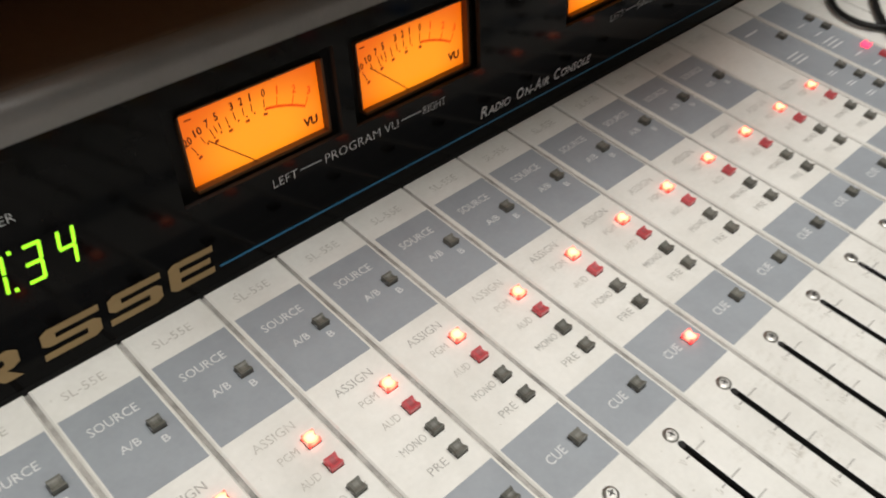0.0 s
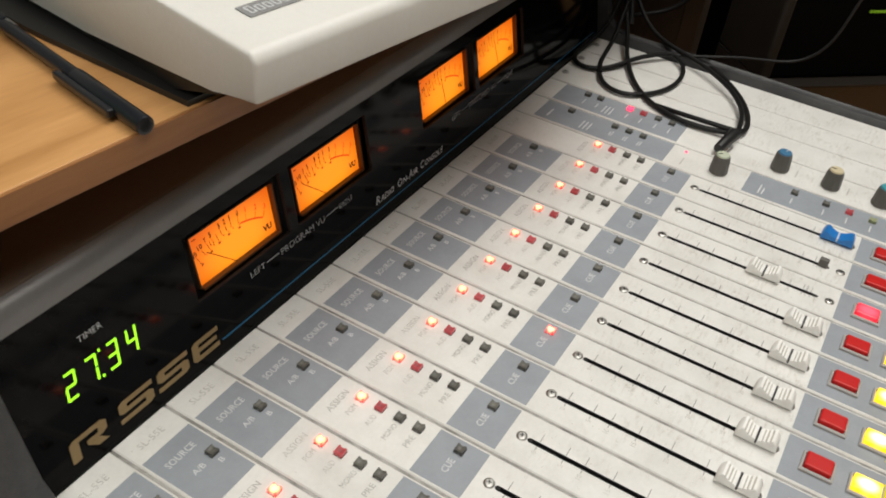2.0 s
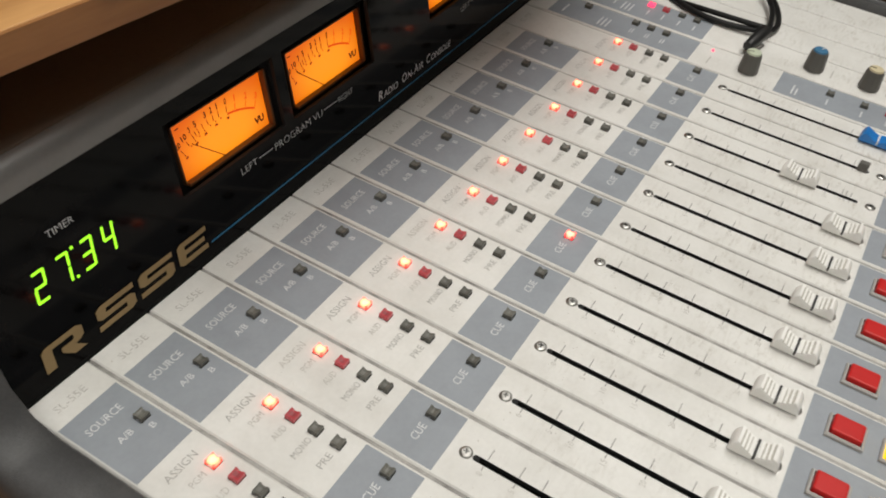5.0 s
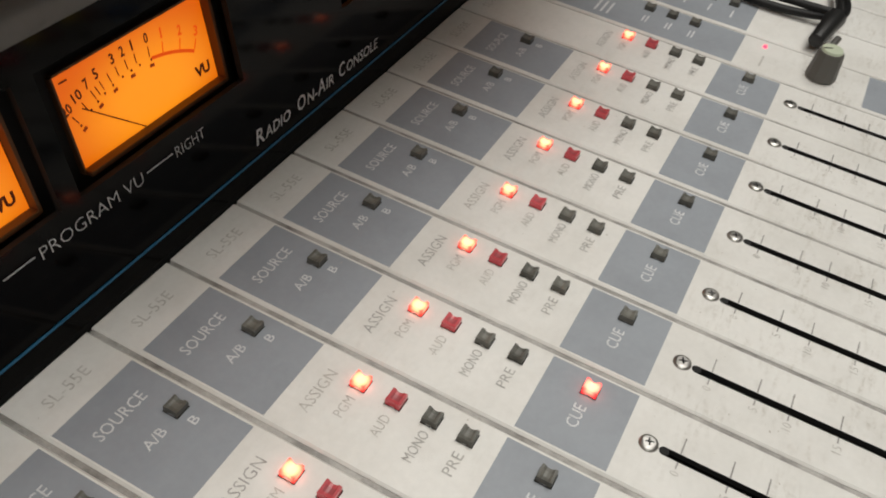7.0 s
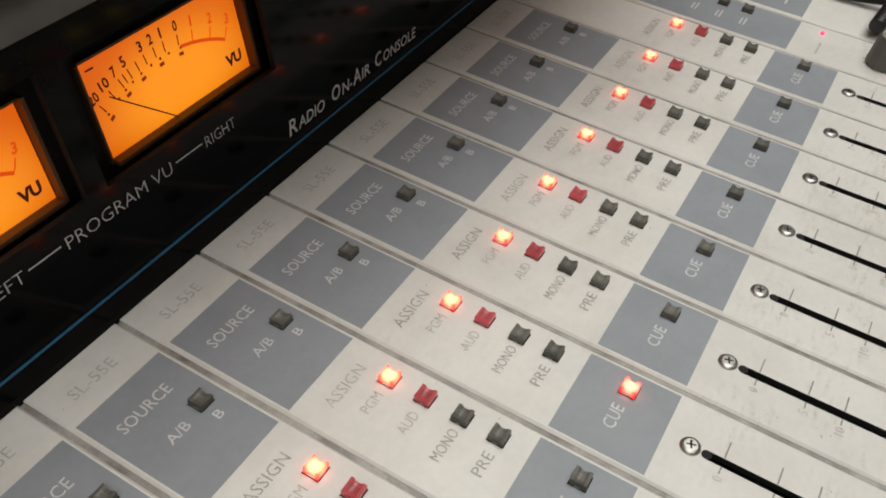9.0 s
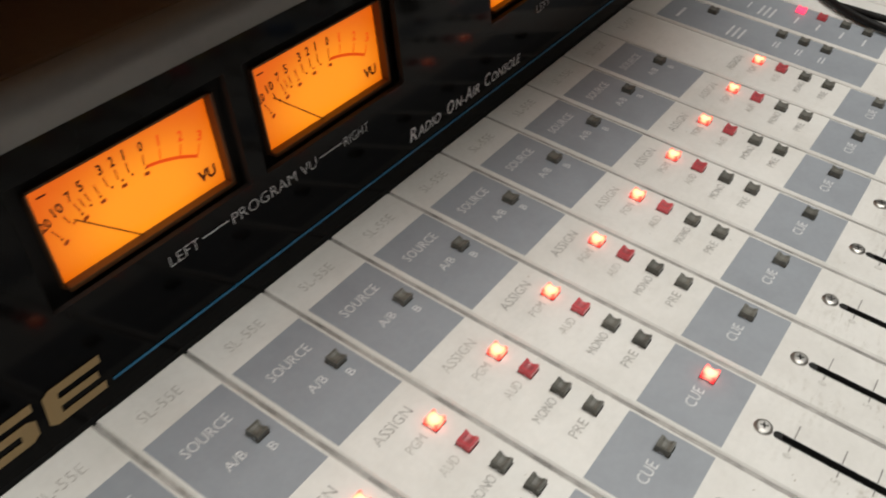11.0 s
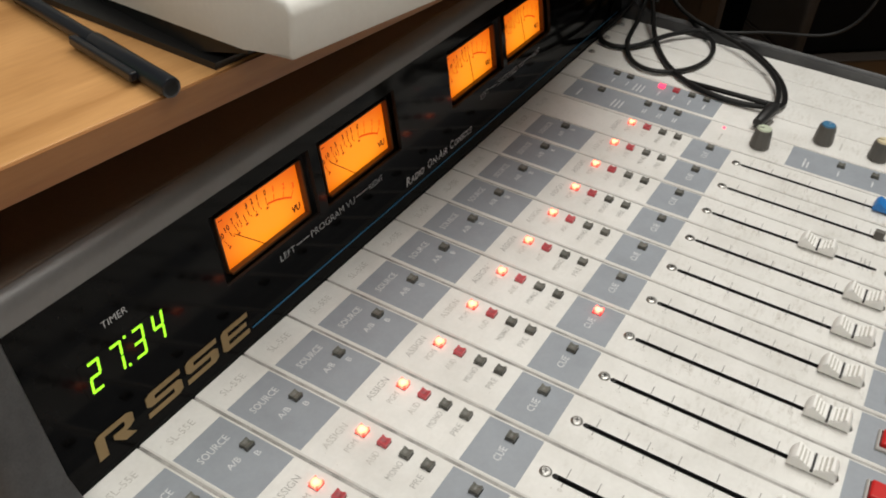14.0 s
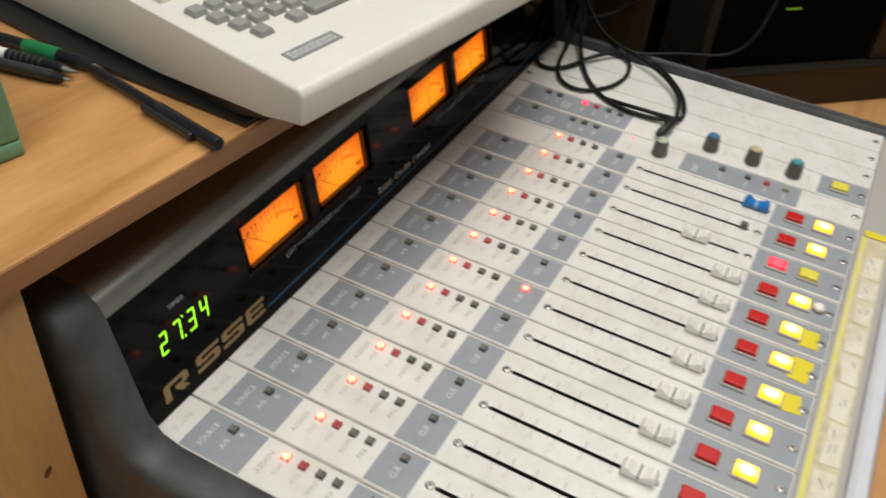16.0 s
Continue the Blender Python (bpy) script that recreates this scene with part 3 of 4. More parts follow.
def vu_meter(x0, x1, angle):
    w, h = x1 - x0, (WZ1 - WZ0) * s
    m = on_face(x0, WZ0, 0)
    z = -SETBACK
    me = part("vu_meter", box(0, w, 0, h, z - 0.014, z - 0.0007), VU_DARK, bridge, "lit orange VU meter", m=m)
    part("dial", box(0.0003, w - 0.0003, 0.0003, h - 0.0003, z - 0.0006, z - 0.0001), VU_FACE, me, "glowing orange dial")
    part("meter_surround", plate(-0.0130, w + 0.0075, -0.0060, h + 0.0110, z - 0.0030, z - 0.0002, holes=[(0, w, 0, h)], ch=0.0002), [SLOT, SLOT], me, "matt black surround")
    for b in ((-0.0008, 0.0, 0, h, 0.0022), (w, w + 0.0012, -0.0009, h + 0.0008, 0.0036), (0, w, h, h + 0.0008, 0.0022)):
        part("inner_frame", box(*b[:4], z, z + b[4]), VU_FRAME, me, "clear plastic rim with the dial's light in its amber colour")
    part("ledge", box(0.0002, w - 0.0002, -0.0009, 0.0007, z, z + 0.0042, bevel=0.0003), VU_FRAME, me, "clear plastic ledge with the dial's light in its amber colour")
    cx, cy, r = 0.0322, -0.0347, 0.0560

    def at(a, rr):
        t = radians(90 - a)
        return cx + rr * math.cos(t), cy + rr * math.sin(t)
    marks = [(-28.6, "20"), (-23.4, "10"), (-18.8, "7"), (-16.8, ""), (-14.6, "5"), (-11.0, ""), (-7.4, "3"), (-3.2, "2"), (0.9, "1"), (6.9, "0"), (13.2, "1"), (21.2, "2"), (28.6, "3")]
    for a, word in marks:
        red = a > 8
        ink = VU_RED if red else VU_INK
        px, py = at(a, r + 0.0006)
        part("scale_mark", box(-0.0002, 0.0002, 0, 0.0036, 0, 0.0001), ink, me, m=Matrix.Translation((px, py, z)) @ pose(0, 0, 0, 0, 0, -a))
        if word:
            px, py = at(a, r + 0.0052)
            wd = 0.0008 if word == "1" else 0.0019 * len(word)
            part("scale_number", lettering(word, wd, 0.0037, ink, heavy=0.03), ink, me, m=Matrix.Translation((px, py, z)) @ pose(0, 0, 0, 0, 0, -a * 0.5) @ Matrix.Translation((-wd / 2, 0, 0)))
    for k, a in enumerate((-28.8, -22.6, -18.9, -15.2, -11.0, -6.2, -2.0, 2.0, 7.4)):
        px, py = at(a, r - 0.0004)
        bm = bmesh.new()
        bmesh.ops.create_circle(bm, cap_ends=True, segments=10, radius=0.0005)
        part("scale_dot", bm, VU_INK, me, m=Matrix.Translation((px, py, z + 0.0001)))
        if k % 2 == 0:
            px, py = at(a, r - 0.0030)
            part("scale_number", box(-0.0010, 0.0010, 0, 0.0012, 0, 0.0001), VU_FAINT, me, m=Matrix.Translation((px, py, z)) @ pose(0, 0, 0, 0, 0, -a))
    arc = bmesh.new()
    for k in range(14):
        a0 = 7.6 + k * 1.5
        q = [at(a0, r - 0.0007), at(a0 + 1.5, r - 0.0007), at(a0 + 1.5, r + 0.0005), at(a0, r + 0.0005)]
        arc.faces.new([arc.verts.new((*p, z + 0.0001)) for p in q])
    bmesh.ops.remove_doubles(arc, verts=arc.verts, dist=1e-6)
    part("red_arc", arc, VU_RED, me, "red overload arc")
    part("vu_lettering", lettering("VU", 0.0078, 0.0044, VU_INK, heavy=0.05), VU_INK, me, m=Matrix.Translation((w - 0.0108, 0.0044, z)))
    part("minus_sign", box(0.0030, 0.0062, h - 0.0040, h - 0.0034, z, z + 0.0001), VU_INK, me)
    # needle: from its hidden pivot up to the scale
    (ax, ay), (bx, by) = angle
    length = math.hypot(bx - ax, by - ay)
    part("needle", box(-0.00024, 0.00024, 0, length, 0, 0.0002), VU_INK, me, "thin black needle", m=Matrix.Translation((ax, ay, z + 0.0012)) @ pose(0, 0, 0, 0, 0, math.degrees(math.atan2(by - ay, bx - ax)) - 90))
    return me


for (a, b), ang in zip(WINDOWS, (((0.0300, 0.0007), (0.0105, 0.0185)), ((0.0290, 0.0007), (0.0070, 0.0195)), ((0.0350, 0.0012), (0.0316, 0.0227)), ((0.0360, 0.0012), (0.0316, 0.0232)))):
    vu_meter(a, b, ang)


def word_on_face(words, x0, x1, z0, z1, mat, shear=0.0, heavy=0.0, label=""):
    return part("lettering", lettering(words, x1 - x0, (z1 - z0) * s, mat, shear, heavy), mat, bridge, label, m=on_face(x0, z0))


for x, word in ((0.0, "PROGRAM VU"), (0.2355, "SWITCHED VU")):
    a, b = (0.1577, 0.2012) if x == 0 else (0.3910, 0.4370)
    word_on_face("LEFT", 0.1296 + x, 0.1424 + x, 0.0316, 0.0354, WHITE_INK, heavy=-0.016)
    word_on_face(word, a, b, 0.0314, 0.0356, WHITE_INK, heavy=-0.016)
    word_on_face("RIGHT", 0.2174 + x, 0.2322 + x, 0.0316, 0.0354, WHITE_INK, heavy=-0.016)
    part("rule", box(0.1440 + x, a - 0.002, 0, 0.0004, 0, 0.0001), WHITE_INK, bridge, m=on_face(0, 0.0338))
    part("rule", box(b + 0.002, 0.2158 + x, 0, 0.0004, 0, 0.0001), WHITE_INK, bridge, m=on_face(0, 0.0338))
for words, a, b, big in (("R", 0.2565, 0.2615, 1), ("ADIO", 0.2622, 0.2795, 0), ("O", 0.2845, 0.2903, 1), ("N-", 0.2910, 0.2985, 0), ("A", 0.2988, 0.3043, 1), ("IR", 0.3050, 0.3110, 0), ("C", 0.3155, 0.3207, 1), ("ONSOLE", 0.3215, 0.3480, 0)):
    word_on_face(words, a, b, 0.0135, 0.0195 if big else 0.0180, WHITE_INK, shear=0.25, heavy=0.01)
word_on_face("TIMER", 0.0150, 0.0296, 0.0660, 0.0694, WHITE_INK, heavy=-0.012)

# model number in wide gold letters with cut corners
def gold_letter(x, outline, w, h, lab):
    bm = bmesh.new()
    lean = 0.10 * h
    f = bm.faces.new([bm.verts.new((a * w + b * lean, b * h, -0.00005)) for a, b in outline])
    ext = bmesh.ops.extrude_face_region(bm, geom=[f])
    bmesh.ops.translate(bm, vec=(0, 0, 0.00025), verts=[v for v in ext["geom"] if isinstance(v, bmesh.types.BMVert)])
    bmesh.ops.triangulate(bm, faces=[g for g in bm.faces if len(g.verts) > 4])
    bmesh.ops.recalc_face_normals(bm, faces=bm.faces)
    return part("model_sign", bm, GOLD, bridge, lab, m=on_face(x, 0.0078))


R_OUT = [(0, 0), (0, 0.88), (0.1, 1), (0.86, 1), (1, 0.87), (1, 0.5), (0.88, 0.38), (0.76, 0.36), (1, 0), (0.70, 0), (0.44, 0.36), (0.44, 0.55), (0.72, 0.55), (0.76, 0.60), (0.76, 0.74), (0.72, 0.79), (0.24, 0.79), (0.24, 0)]
S_OUT = [(1, 1), (0.12, 1), (0, 0.88), (0, 0.52), (0.11, 0.41), (0.76, 0.41), (0.76, 0.21), (0, 0.21), (0, 0), (0.88, 0), (1, 0.12), (1, 0.5), (0.89, 0.61), (0.24, 0.61), (0.24, 0.79), (1, 0.79)]
E_OUT = [(1, 1), (0.12, 1), (0, 0.88), (0, 0.12), (0.12, 0), (1, 0), (1, 0.21), (0.24, 0.21), (0.24, 0.41), (0.92, 0.41), (0.92, 0.60), (0.24, 0.60), (0.24, 0.79), (1, 0.79)]
gold_letter(-0.0106, R_OUT, 0.0228, 0.0128, "gold letter")
gold_letter(0.0206, S_OUT, 0.0232, 0.0128, "gold digit")
gold_letter(0.0474, S_OUT, 0.0228, 0.0128, "gold digit")
gold_letter(0.0738, E_OUT, 0.0207, 0.0128, "gold letter")

# timer window with seven-segment digits
timer = part("timer_display", box(-0.0035, 0.0475, 0.0393 * s, 0.0573 * s, 0.00015, 0.0002), ACRYLIC, bridge, "green lit timer digits", m=Matrix.Translation((0, TOP, 0)) @ pose(0, 0, 0, UP))
SEG = {"2": "abged", "7": "abc", "3": "abgcd", "4": "fgbc"}


def digit(d, x):
    w, h, t = 0.0068, 0.0157, 0.0013
    y0 = 0.0406 * s
    gap = 0.0005
    seg = {"a": (gap, h - t, w - gap, h), "g": (gap, h / 2 - t / 2, w - gap, h / 2 + t / 2), "d": (gap, 0, w - gap, t),
           "f": (0, h / 2 + gap, t, h - gap), "b": (w - t, h / 2 + gap, w, h - gap), "e": (0, gap, t, h / 2 - gap), "c": (w - t, gap, w, h / 2 - gap)}
    sh = Matrix(((1, 0.14, 0, x - 0.14 * 0.0), (0, 1, 0, y0), (0, 0, 1, 0), (0, 0, 0, 1)))
    bm = bmesh.new()
    for k in SEG[d]:
        a, b, c, e = seg[k]
        add_box(bm, a, c, b, e, 0.0002, 0.0004, m=sh)
    return part("digit", bm, GREEN_LED, timer, "lit green digit")


for d, x in (("2", -0.0008), ("7", 0.0121), ("3", 0.0255), ("4", 0.0378)):
    digit(d, x)
for yy in (0.0405, 0.0550):
    part("colon_dot", box(0.0210 + (yy - 0.0425) * 0.14, 0.0223 + (yy - 0.0425) * 0.14, yy * s, (yy + 0.0014) * s, 0.0002, 0.0004), GREEN_LED, timer)

# ---- modules ----
KEY_MESH = {}


def key_mesh(mat, w=0.0052, h=0.0028):
    """A small square push key with a dished top."""
    k = (mat.name, w)
    if k not in KEY_MESH:
        bm = bmesh.new()
        a = w / 2
        w1, w2 = (0.78, 0.70) if mat in (KEY_LIT, CUE_LIT) else (0.90, 0.86)
        # waisted like a butterfly, high at both ends and dished between them
        cut = [(-1, 1, 0), (-0.66, 1, 0), (-0.36, w1, 0.0004), (0, w2, 0.0005), (0.36, w1, 0.0004), (0.66, 1, 0), (1, 1, 0)]
        rows = [[bm.verts.new((sx * wx * a, u * a, z)) for sx, z in ((-1, -0.001), (-1, h - dip), (-0.45, h - dip - 0.0002), (0.45, h - dip - 0.0002), (1, h - dip), (1, -0.001))] for u, wx, dip in cut]
        for n, (p, q) in enumerate(zip(rows, rows[1:])):
            for i in range(5):
                f = bm.faces.new((p[i], p[i + 1], q[i + 1], q[i]))
                f.material_index = 2 if i == 2 and 1 <= n <= 4 else 0
        bm.faces.new(rows[0])
        bm.faces.new(rows[-1])
        bmesh.ops.recalc_face_normals(bm, faces=bm.faces)
        e = a + 0.0003
        ring = [[bm.verts.new((u * q, v * q, 0.00025)) for u, v in ((-1, -1), (1, -1), (1, 1), (-1, 1))] for q in (a * 1.001, e)]
        for i in range(4):
            bm.faces.new((ring[0][i], ring[1][i], ring[1][(i + 1) % 4], ring[0][(i + 1) % 4])).material_index = 1
        KEY_MESH[k] = finish(bm, "key", [mat, SLOT, KEY_TOP if mat is KEY_DARK else KEY_RED_TOP if mat is KEY_RED_DIM else mat])
    return KEY_MESH[k]


def rocker(mat, w, d, h, name):
    """A rectangular lamp button with softly rounded edges."""
    k = (mat.name, name)
    if k not in KEY_MESH:
        KEY_MESH[k] = finish(box(-w / 2, w / 2, -d / 2, d / 2, -0.001, h, bevel=0.0011), name, mat)
    return KEY_MESH[k]


def screw_mesh():
    if "screw" not in KEY_MESH:
        bm = bmesh.new()
        dome = [(0.0033, 0.0001), (0.0032, 0.0006), (0.0028, 0.0010), (0.0021, 0.00128), (0.0012, 0.0013)]
        rings = [[bm.verts.new((r * math.cos(a * math.pi / 10), r * math.sin(a * math.pi / 10), z)) for a in range(20)] for r, z in dome]
        for p, q in zip(rings, rings[1:]):
            for i in range(20):
                bm.faces.new((p[i], p[(i + 1) % 20], q[(i + 1) % 20], q[i]))
        bm.faces.new(rings[-1])
        for a in (0, 90):
            add_box(bm, -0.0015, 0.0015, -0.0003, 0.0003, 0.0011, 0.00135, m=pose(0, 0, 0, 0, 0, a + 20))
        KEY_MESH["screw"] = finish(bm, "screw", STEEL)
        KEY_MESH["screw"].materials.append(SLOT)
        for p in KEY_MESH["screw"].polygons:
            if p.center.z > 0.00131 and p.area < 3e-6:
                p.material_index = 1
    return KEY_MESH["screw"]


def bezel_mesh():
    if "bezel" not in KEY_MESH:
        KEY_MESH["bezel"] = finish(plate(-0.0075, 0.0075, -0.0092, 0.0092, 0.0, 0.0022, holes=[(-0.0062, 0.0062, -0.0079, 0.0079)]), "bezel", [BEZEL, DARK_GAP])
    return KEY_MESH["bezel"]


def fader_cap(parent, x, y, mat, line):
    """A saddle-shaped cap: high ends, low middle, ribs and one index line."""
    def height(u):
        return 0.0046 + 0.0042 * abs(u) ** 1.7
    prof = [(u * 0.0088, height(u)) for u in [-1 + i / 8 for i in range(17)]]
    outline = [(-0.0120, 0.0014), (-0.0119, 0.0036), (-0.0113, 0.0058), (-0.0101, 0.0080)] + prof + [(0.0101, 0.0080), (0.0113, 0.0058), (0.0119, 0.0036), (0.0120, 0.0014)]
    if ("cap", mat.name) not in KEY_MESH:
        bm = prism(outline, -0.0055, 0.0055)
        long = [e for e in bm.edges if abs(e.verts[0].co.x - e.verts[1].co.x) < 1e-5]
        bmesh.ops.bevel(bm, geom=long, offset=0.0007, segments=2, affect="EDGES", profile=0.5)
        KEY_MESH["cap", mat.name] = finish(bm, "fader_cap", mat)
        rb = bmesh.new()
        for i in (-4, -3, -2, -1, 1, 2, 3, 4):
            yy = i * 0.0021
            z = height(yy / 0.0088)
            add_box(rb, -0.0054, 0.0054, yy - 0.0007, yy + 0.0007, z - 0.001, z + 0.0008)
        # grey fillets that deepen the rib shadows by colour
        gb = bmesh.new()
        for i in (-3.5, -2.5, -1.5, 1.5, 2.5, 3.5):
            yy = i * 0.0021
            z = height(yy / 0.0088)
            add_box(gb, -0.0050, 0.0050, yy - 0.0006, yy + 0.0006, z - 0.001, z + 0.00025)
        KEY_MESH["groove", mat.name] = finish(gb, "groove_dirt", GROOVE)
        KEY_MESH["rib", mat.name] = finish(rb, "grip_ribs", mat)
        KEY_MESH["line", line.name] = finish(box(-0.00565, 0.00565, -0.0006, 0.0006, 0.0028, 0.0056), "index_line", line)
        KEY_MESH["shank"] = finish(box(-0.0006, 0.0006, -0.0040, 0.0040, -0.010, 0.0018), "shank", SLOT)
    c = part("fader_cap", KEY_MESH["cap", mat.name], mat, parent, "blue plastic fader cap" if mat is CAP_BLUE else "white plastic fader cap", m=Matrix.Translation((x, y, 0)))
    smooth(c, 35)
    if mat is not CAP_BLUE:
        part("grip_ribs", KEY_MESH["rib", mat.name], mat, c)
        part("groove_dirt", KEY_MESH["groove", mat.name], GROOVE, c, "grooves between the ribs, their shade put into a grey colour")
    part("index_line", KEY_MESH["line", line.name], line, c)
    part("shank", KEY_MESH["shank"], SLOT, c)
    return c


PLATE_MESH = {}
B = 0.0291              # key column, from the module's left edge
S = 0.0196              # fader slot


def face_plate(parent, kind, holes):
    if kind not in PLATE_MESH:
        PLATE_MESH[kind] = finish(plate(0.0016, 0.0377, BOTTOM, TOP - 0.0004, -0.0025, 0.0, holes=holes, ch=0.0008), "faceplate", [PLATE, SLOT])
    return part("faceplate", PLATE_MESH[kind], PLATE, parent)


def print_block(parent, y0, y1, x0=0.0030, x1=0.0362):
    key = ("block", y0, y1, x0, x1)
    if key not in PLATE_MESH:
        PLATE_MESH[key] = finish(box(x0, x1, y0, y1, 0.00003, 0.00012), "grey_panel", GREY)
    return part("grey_panel", PLATE_MESH[key], GREY, parent, "printed slate-grey field")


def print_word(parent, words, x, y, w, h, mat):
    return part("lettering", lettering(words, w, h, mat, heavy=0.003 if mat is WHITE_INK else -0.006), mat, parent, m=Matrix.Translation((x, y, 0.0002)))


def small_key(parent, x, y, mat, label):
    k = part("push_key", key_mesh(mat), mat, parent, label, m=Matrix.Translation((x, y, 0)))
    return k


TICKS = (("0", -0.0985, 1), ("5", -0.1145, 1), ("10", -0.1260, 1), ("15", -0.1425, 1), ("20", -0.1620, 1), ("30", -0.1825, 1), ("", -0.1920, 1), ("", -0.1945, 1), ("", -0.1975, 1))
TICK_MESH = finish(add_box(box(-0.0040, -0.0013, -0.00022, 0.00022, 0.00005, 0.00015), 0.0022, 0.0086, -0.00022, 0.00022, 0.00005, 0.00015), "tick", TICK_INK)
SLOT_END = finish(cyl(bmesh.new(), 0.00166, 0.00166, -0.0003, 0.00006, 16), "slot_end", SLOT)
rnd = random.Random(7)


def smudges(parent, n, x0, x1, y0, y1):
    """Small dark scuffs where fingers have worn the print."""
    bm = bmesh.new()
    for _ in range(n):
        x, y = rnd.uniform(x0, x1), rnd.uniform(y0, y1)
        if abs(x - S) < 0.0036:
            continue
        r = rnd.uniform(0.00007, 0.00022)
        bmesh.ops.create_circle(bm, cap_ends=True, segments=7, radius=r, matrix=Matrix.Translation((x, y, 0.00022)) @ pose(0, 0, 0, 0, 0, rnd.gauss(85, 25)) @ Matrix.Diagonal((1, rnd.choice((1, 1, 1.4, 2, 3)), 1, 1)))
    return tagged(part("scuff", bm, SMUDGE, parent, "tiny dark scuffs"), kind="stuff")


def lamp_button(parent, x, y, mat, label):
    b = part("bezel", bezel_mesh(), BEZEL, parent, "grey button bezel", m=Matrix.Translation((x, y, 0.0002)))
    k = part("lamp_button", rocker(mat, 0.0116, 0.0150, 0.0052, "lamp_button"), mat, parent, label, m=Matrix.Translation((x, y, 0)))


SLOT_HOLE = (S - 0.0013, S + 0.0020, -0.2010, -0.0935)


def channel(c):
    x = LEFT + (c - 1) * P
    lab = "off-white channel module with grey print and a white fader"
    if c == 13:
        lab = "off-white channel module with grey print and a blue fader"
    if c == 12:
        lab = "off-white channel module with a missing fader cap"
    t = thing("channel_module", lab, "console module", "modules of the console", at=Matrix.Translation((x, 0, 0)))
    face_plate(t, "channel", [SLOT_HOLE])
    print_block(t, -0.0800, -0.0490)
    print_block(t, -0.2895, -0.2160)
    print_word(t, "SL-55E", 0.0095, 0.0725, 0.0170, 0.0042, WORN_INK)
    if c < 13:
        print_block(t, 0.0187, 0.0655)
        print_word(t, "SOURCE", 0.0088, 0.0520, 0.0195, 0.0042, WHITE_INK)
        print_word(t, "A/B", 0.0135, 0.0385, 0.0080, 0.0036, WHITE_INK)
        print_word(t, "B", 0.0275, 0.0335, 0.0027, 0.0032, WHITE_INK)
        small_key(t, B, 0.0420, KEY_DARK, "smoked grey key")
    print_word(t, "ASSIGN", 0.0105, 0.0080, 0.0180, 0.0040, WORN_INK if c % 3 == 0 else INK)
    for word, y, w in (("PGM", 0.0, 0.0082), ("AUD", -0.0130, 0.0085), ("MONO", -0.0260, 0.0120), ("PRE", -0.0385, 0.0085)):
        print_word(t, word, B - 0.0050 - w - (0.0012 if word != "MONO" else 0.0), y - 0.0020, w, 0.0035, WORN_INK if word in ("PGM", "AUD") else INK)
        mat = {"PGM": KEY_LIT, "AUD": KEY_RED_DIM}.get(word, KEY_DARK)
        small_key(t, B, y, mat, {"PGM": "lit orange-red key", "AUD": "dim red key"}.get(word, "smoked grey key"))
    print_word(t, "CUE", 0.0125, -0.0665, 0.0095, 0.0042, WHITE_INK)
    small_key(t, B, -0.0650, CUE_LIT if c == 7 else KEY_DARK, "lit red key" if c == 7 else "smoked grey key")
    part("screw", screw_mesh(), STEEL, t, m=Matrix.Translation((S + 0.0003, -0.0883, 0)))
    part("screw", screw_mesh(), STEEL, t, m=Matrix.Translation((S, -0.2105, 0)))
    part("screw", screw_mesh(), STEEL, t, m=Matrix.Translation((S, -0.2842, 0.0001)))
    for y in (SLOT_HOLE[2], SLOT_HOLE[3]):
        part("slot_end", SLOT_END, SLOT, t, m=Matrix.Translation(((SLOT_HOLE[0] + SLOT_HOLE[1]) / 2, y, 0)))
    part("slot_liner", box(S - 0.004, S + 0.004, -0.2040, -0.0905, -0.0185, -0.0150), SLOT, t)
    for word, y, _ in TICKS:
        part("tick", TICK_MESH, INK, t, m=Matrix.Translation((S, y, 0)))
        if word:
            print_word(t, word, S - 0.0052 - 0.0016 * len(word), y - 0.0016, 0.0016 * len(word), 0.0030, WORN_INK)
    smudges(t, 14, 0.004, 0.036, -0.130, -0.086)
    smudges(t, 7, 0.004, 0.036, -0.215, -0.175)
    smudges(t, 7, 0.003, 0.036, -0.050, 0.083)
    if c == 12:
        part("fader_stub", box(S - 0.0022, S + 0.0022, -0.2010, -0.1945, -0.006, 0.0065, bevel=0.0005), KNOB, t, "bare grey fader stem")
    else:
        fader_cap(t, S, {11: -0.1640, 13: -0.2000}.get(c, -0.2002), CAP_BLUE if c == 13 else CAP_WHITE, WHITE_INK if c == 13 else CAP_LINE)
    lamp_button(t, S, -0.2350, BTN_RED_LIT if c == 11 else BTN_RED, "lit pink-red square button" if c == 11 else "unlit red square button")
    lamp_button(t, S, -0.2608, BTN_YEL if c == 11 else BTN_YEL_LIT, "unlit yellow square button" if c == 11 else "glowing yellow square button")
    return t


for c in range(1, 14):
    channel(c)


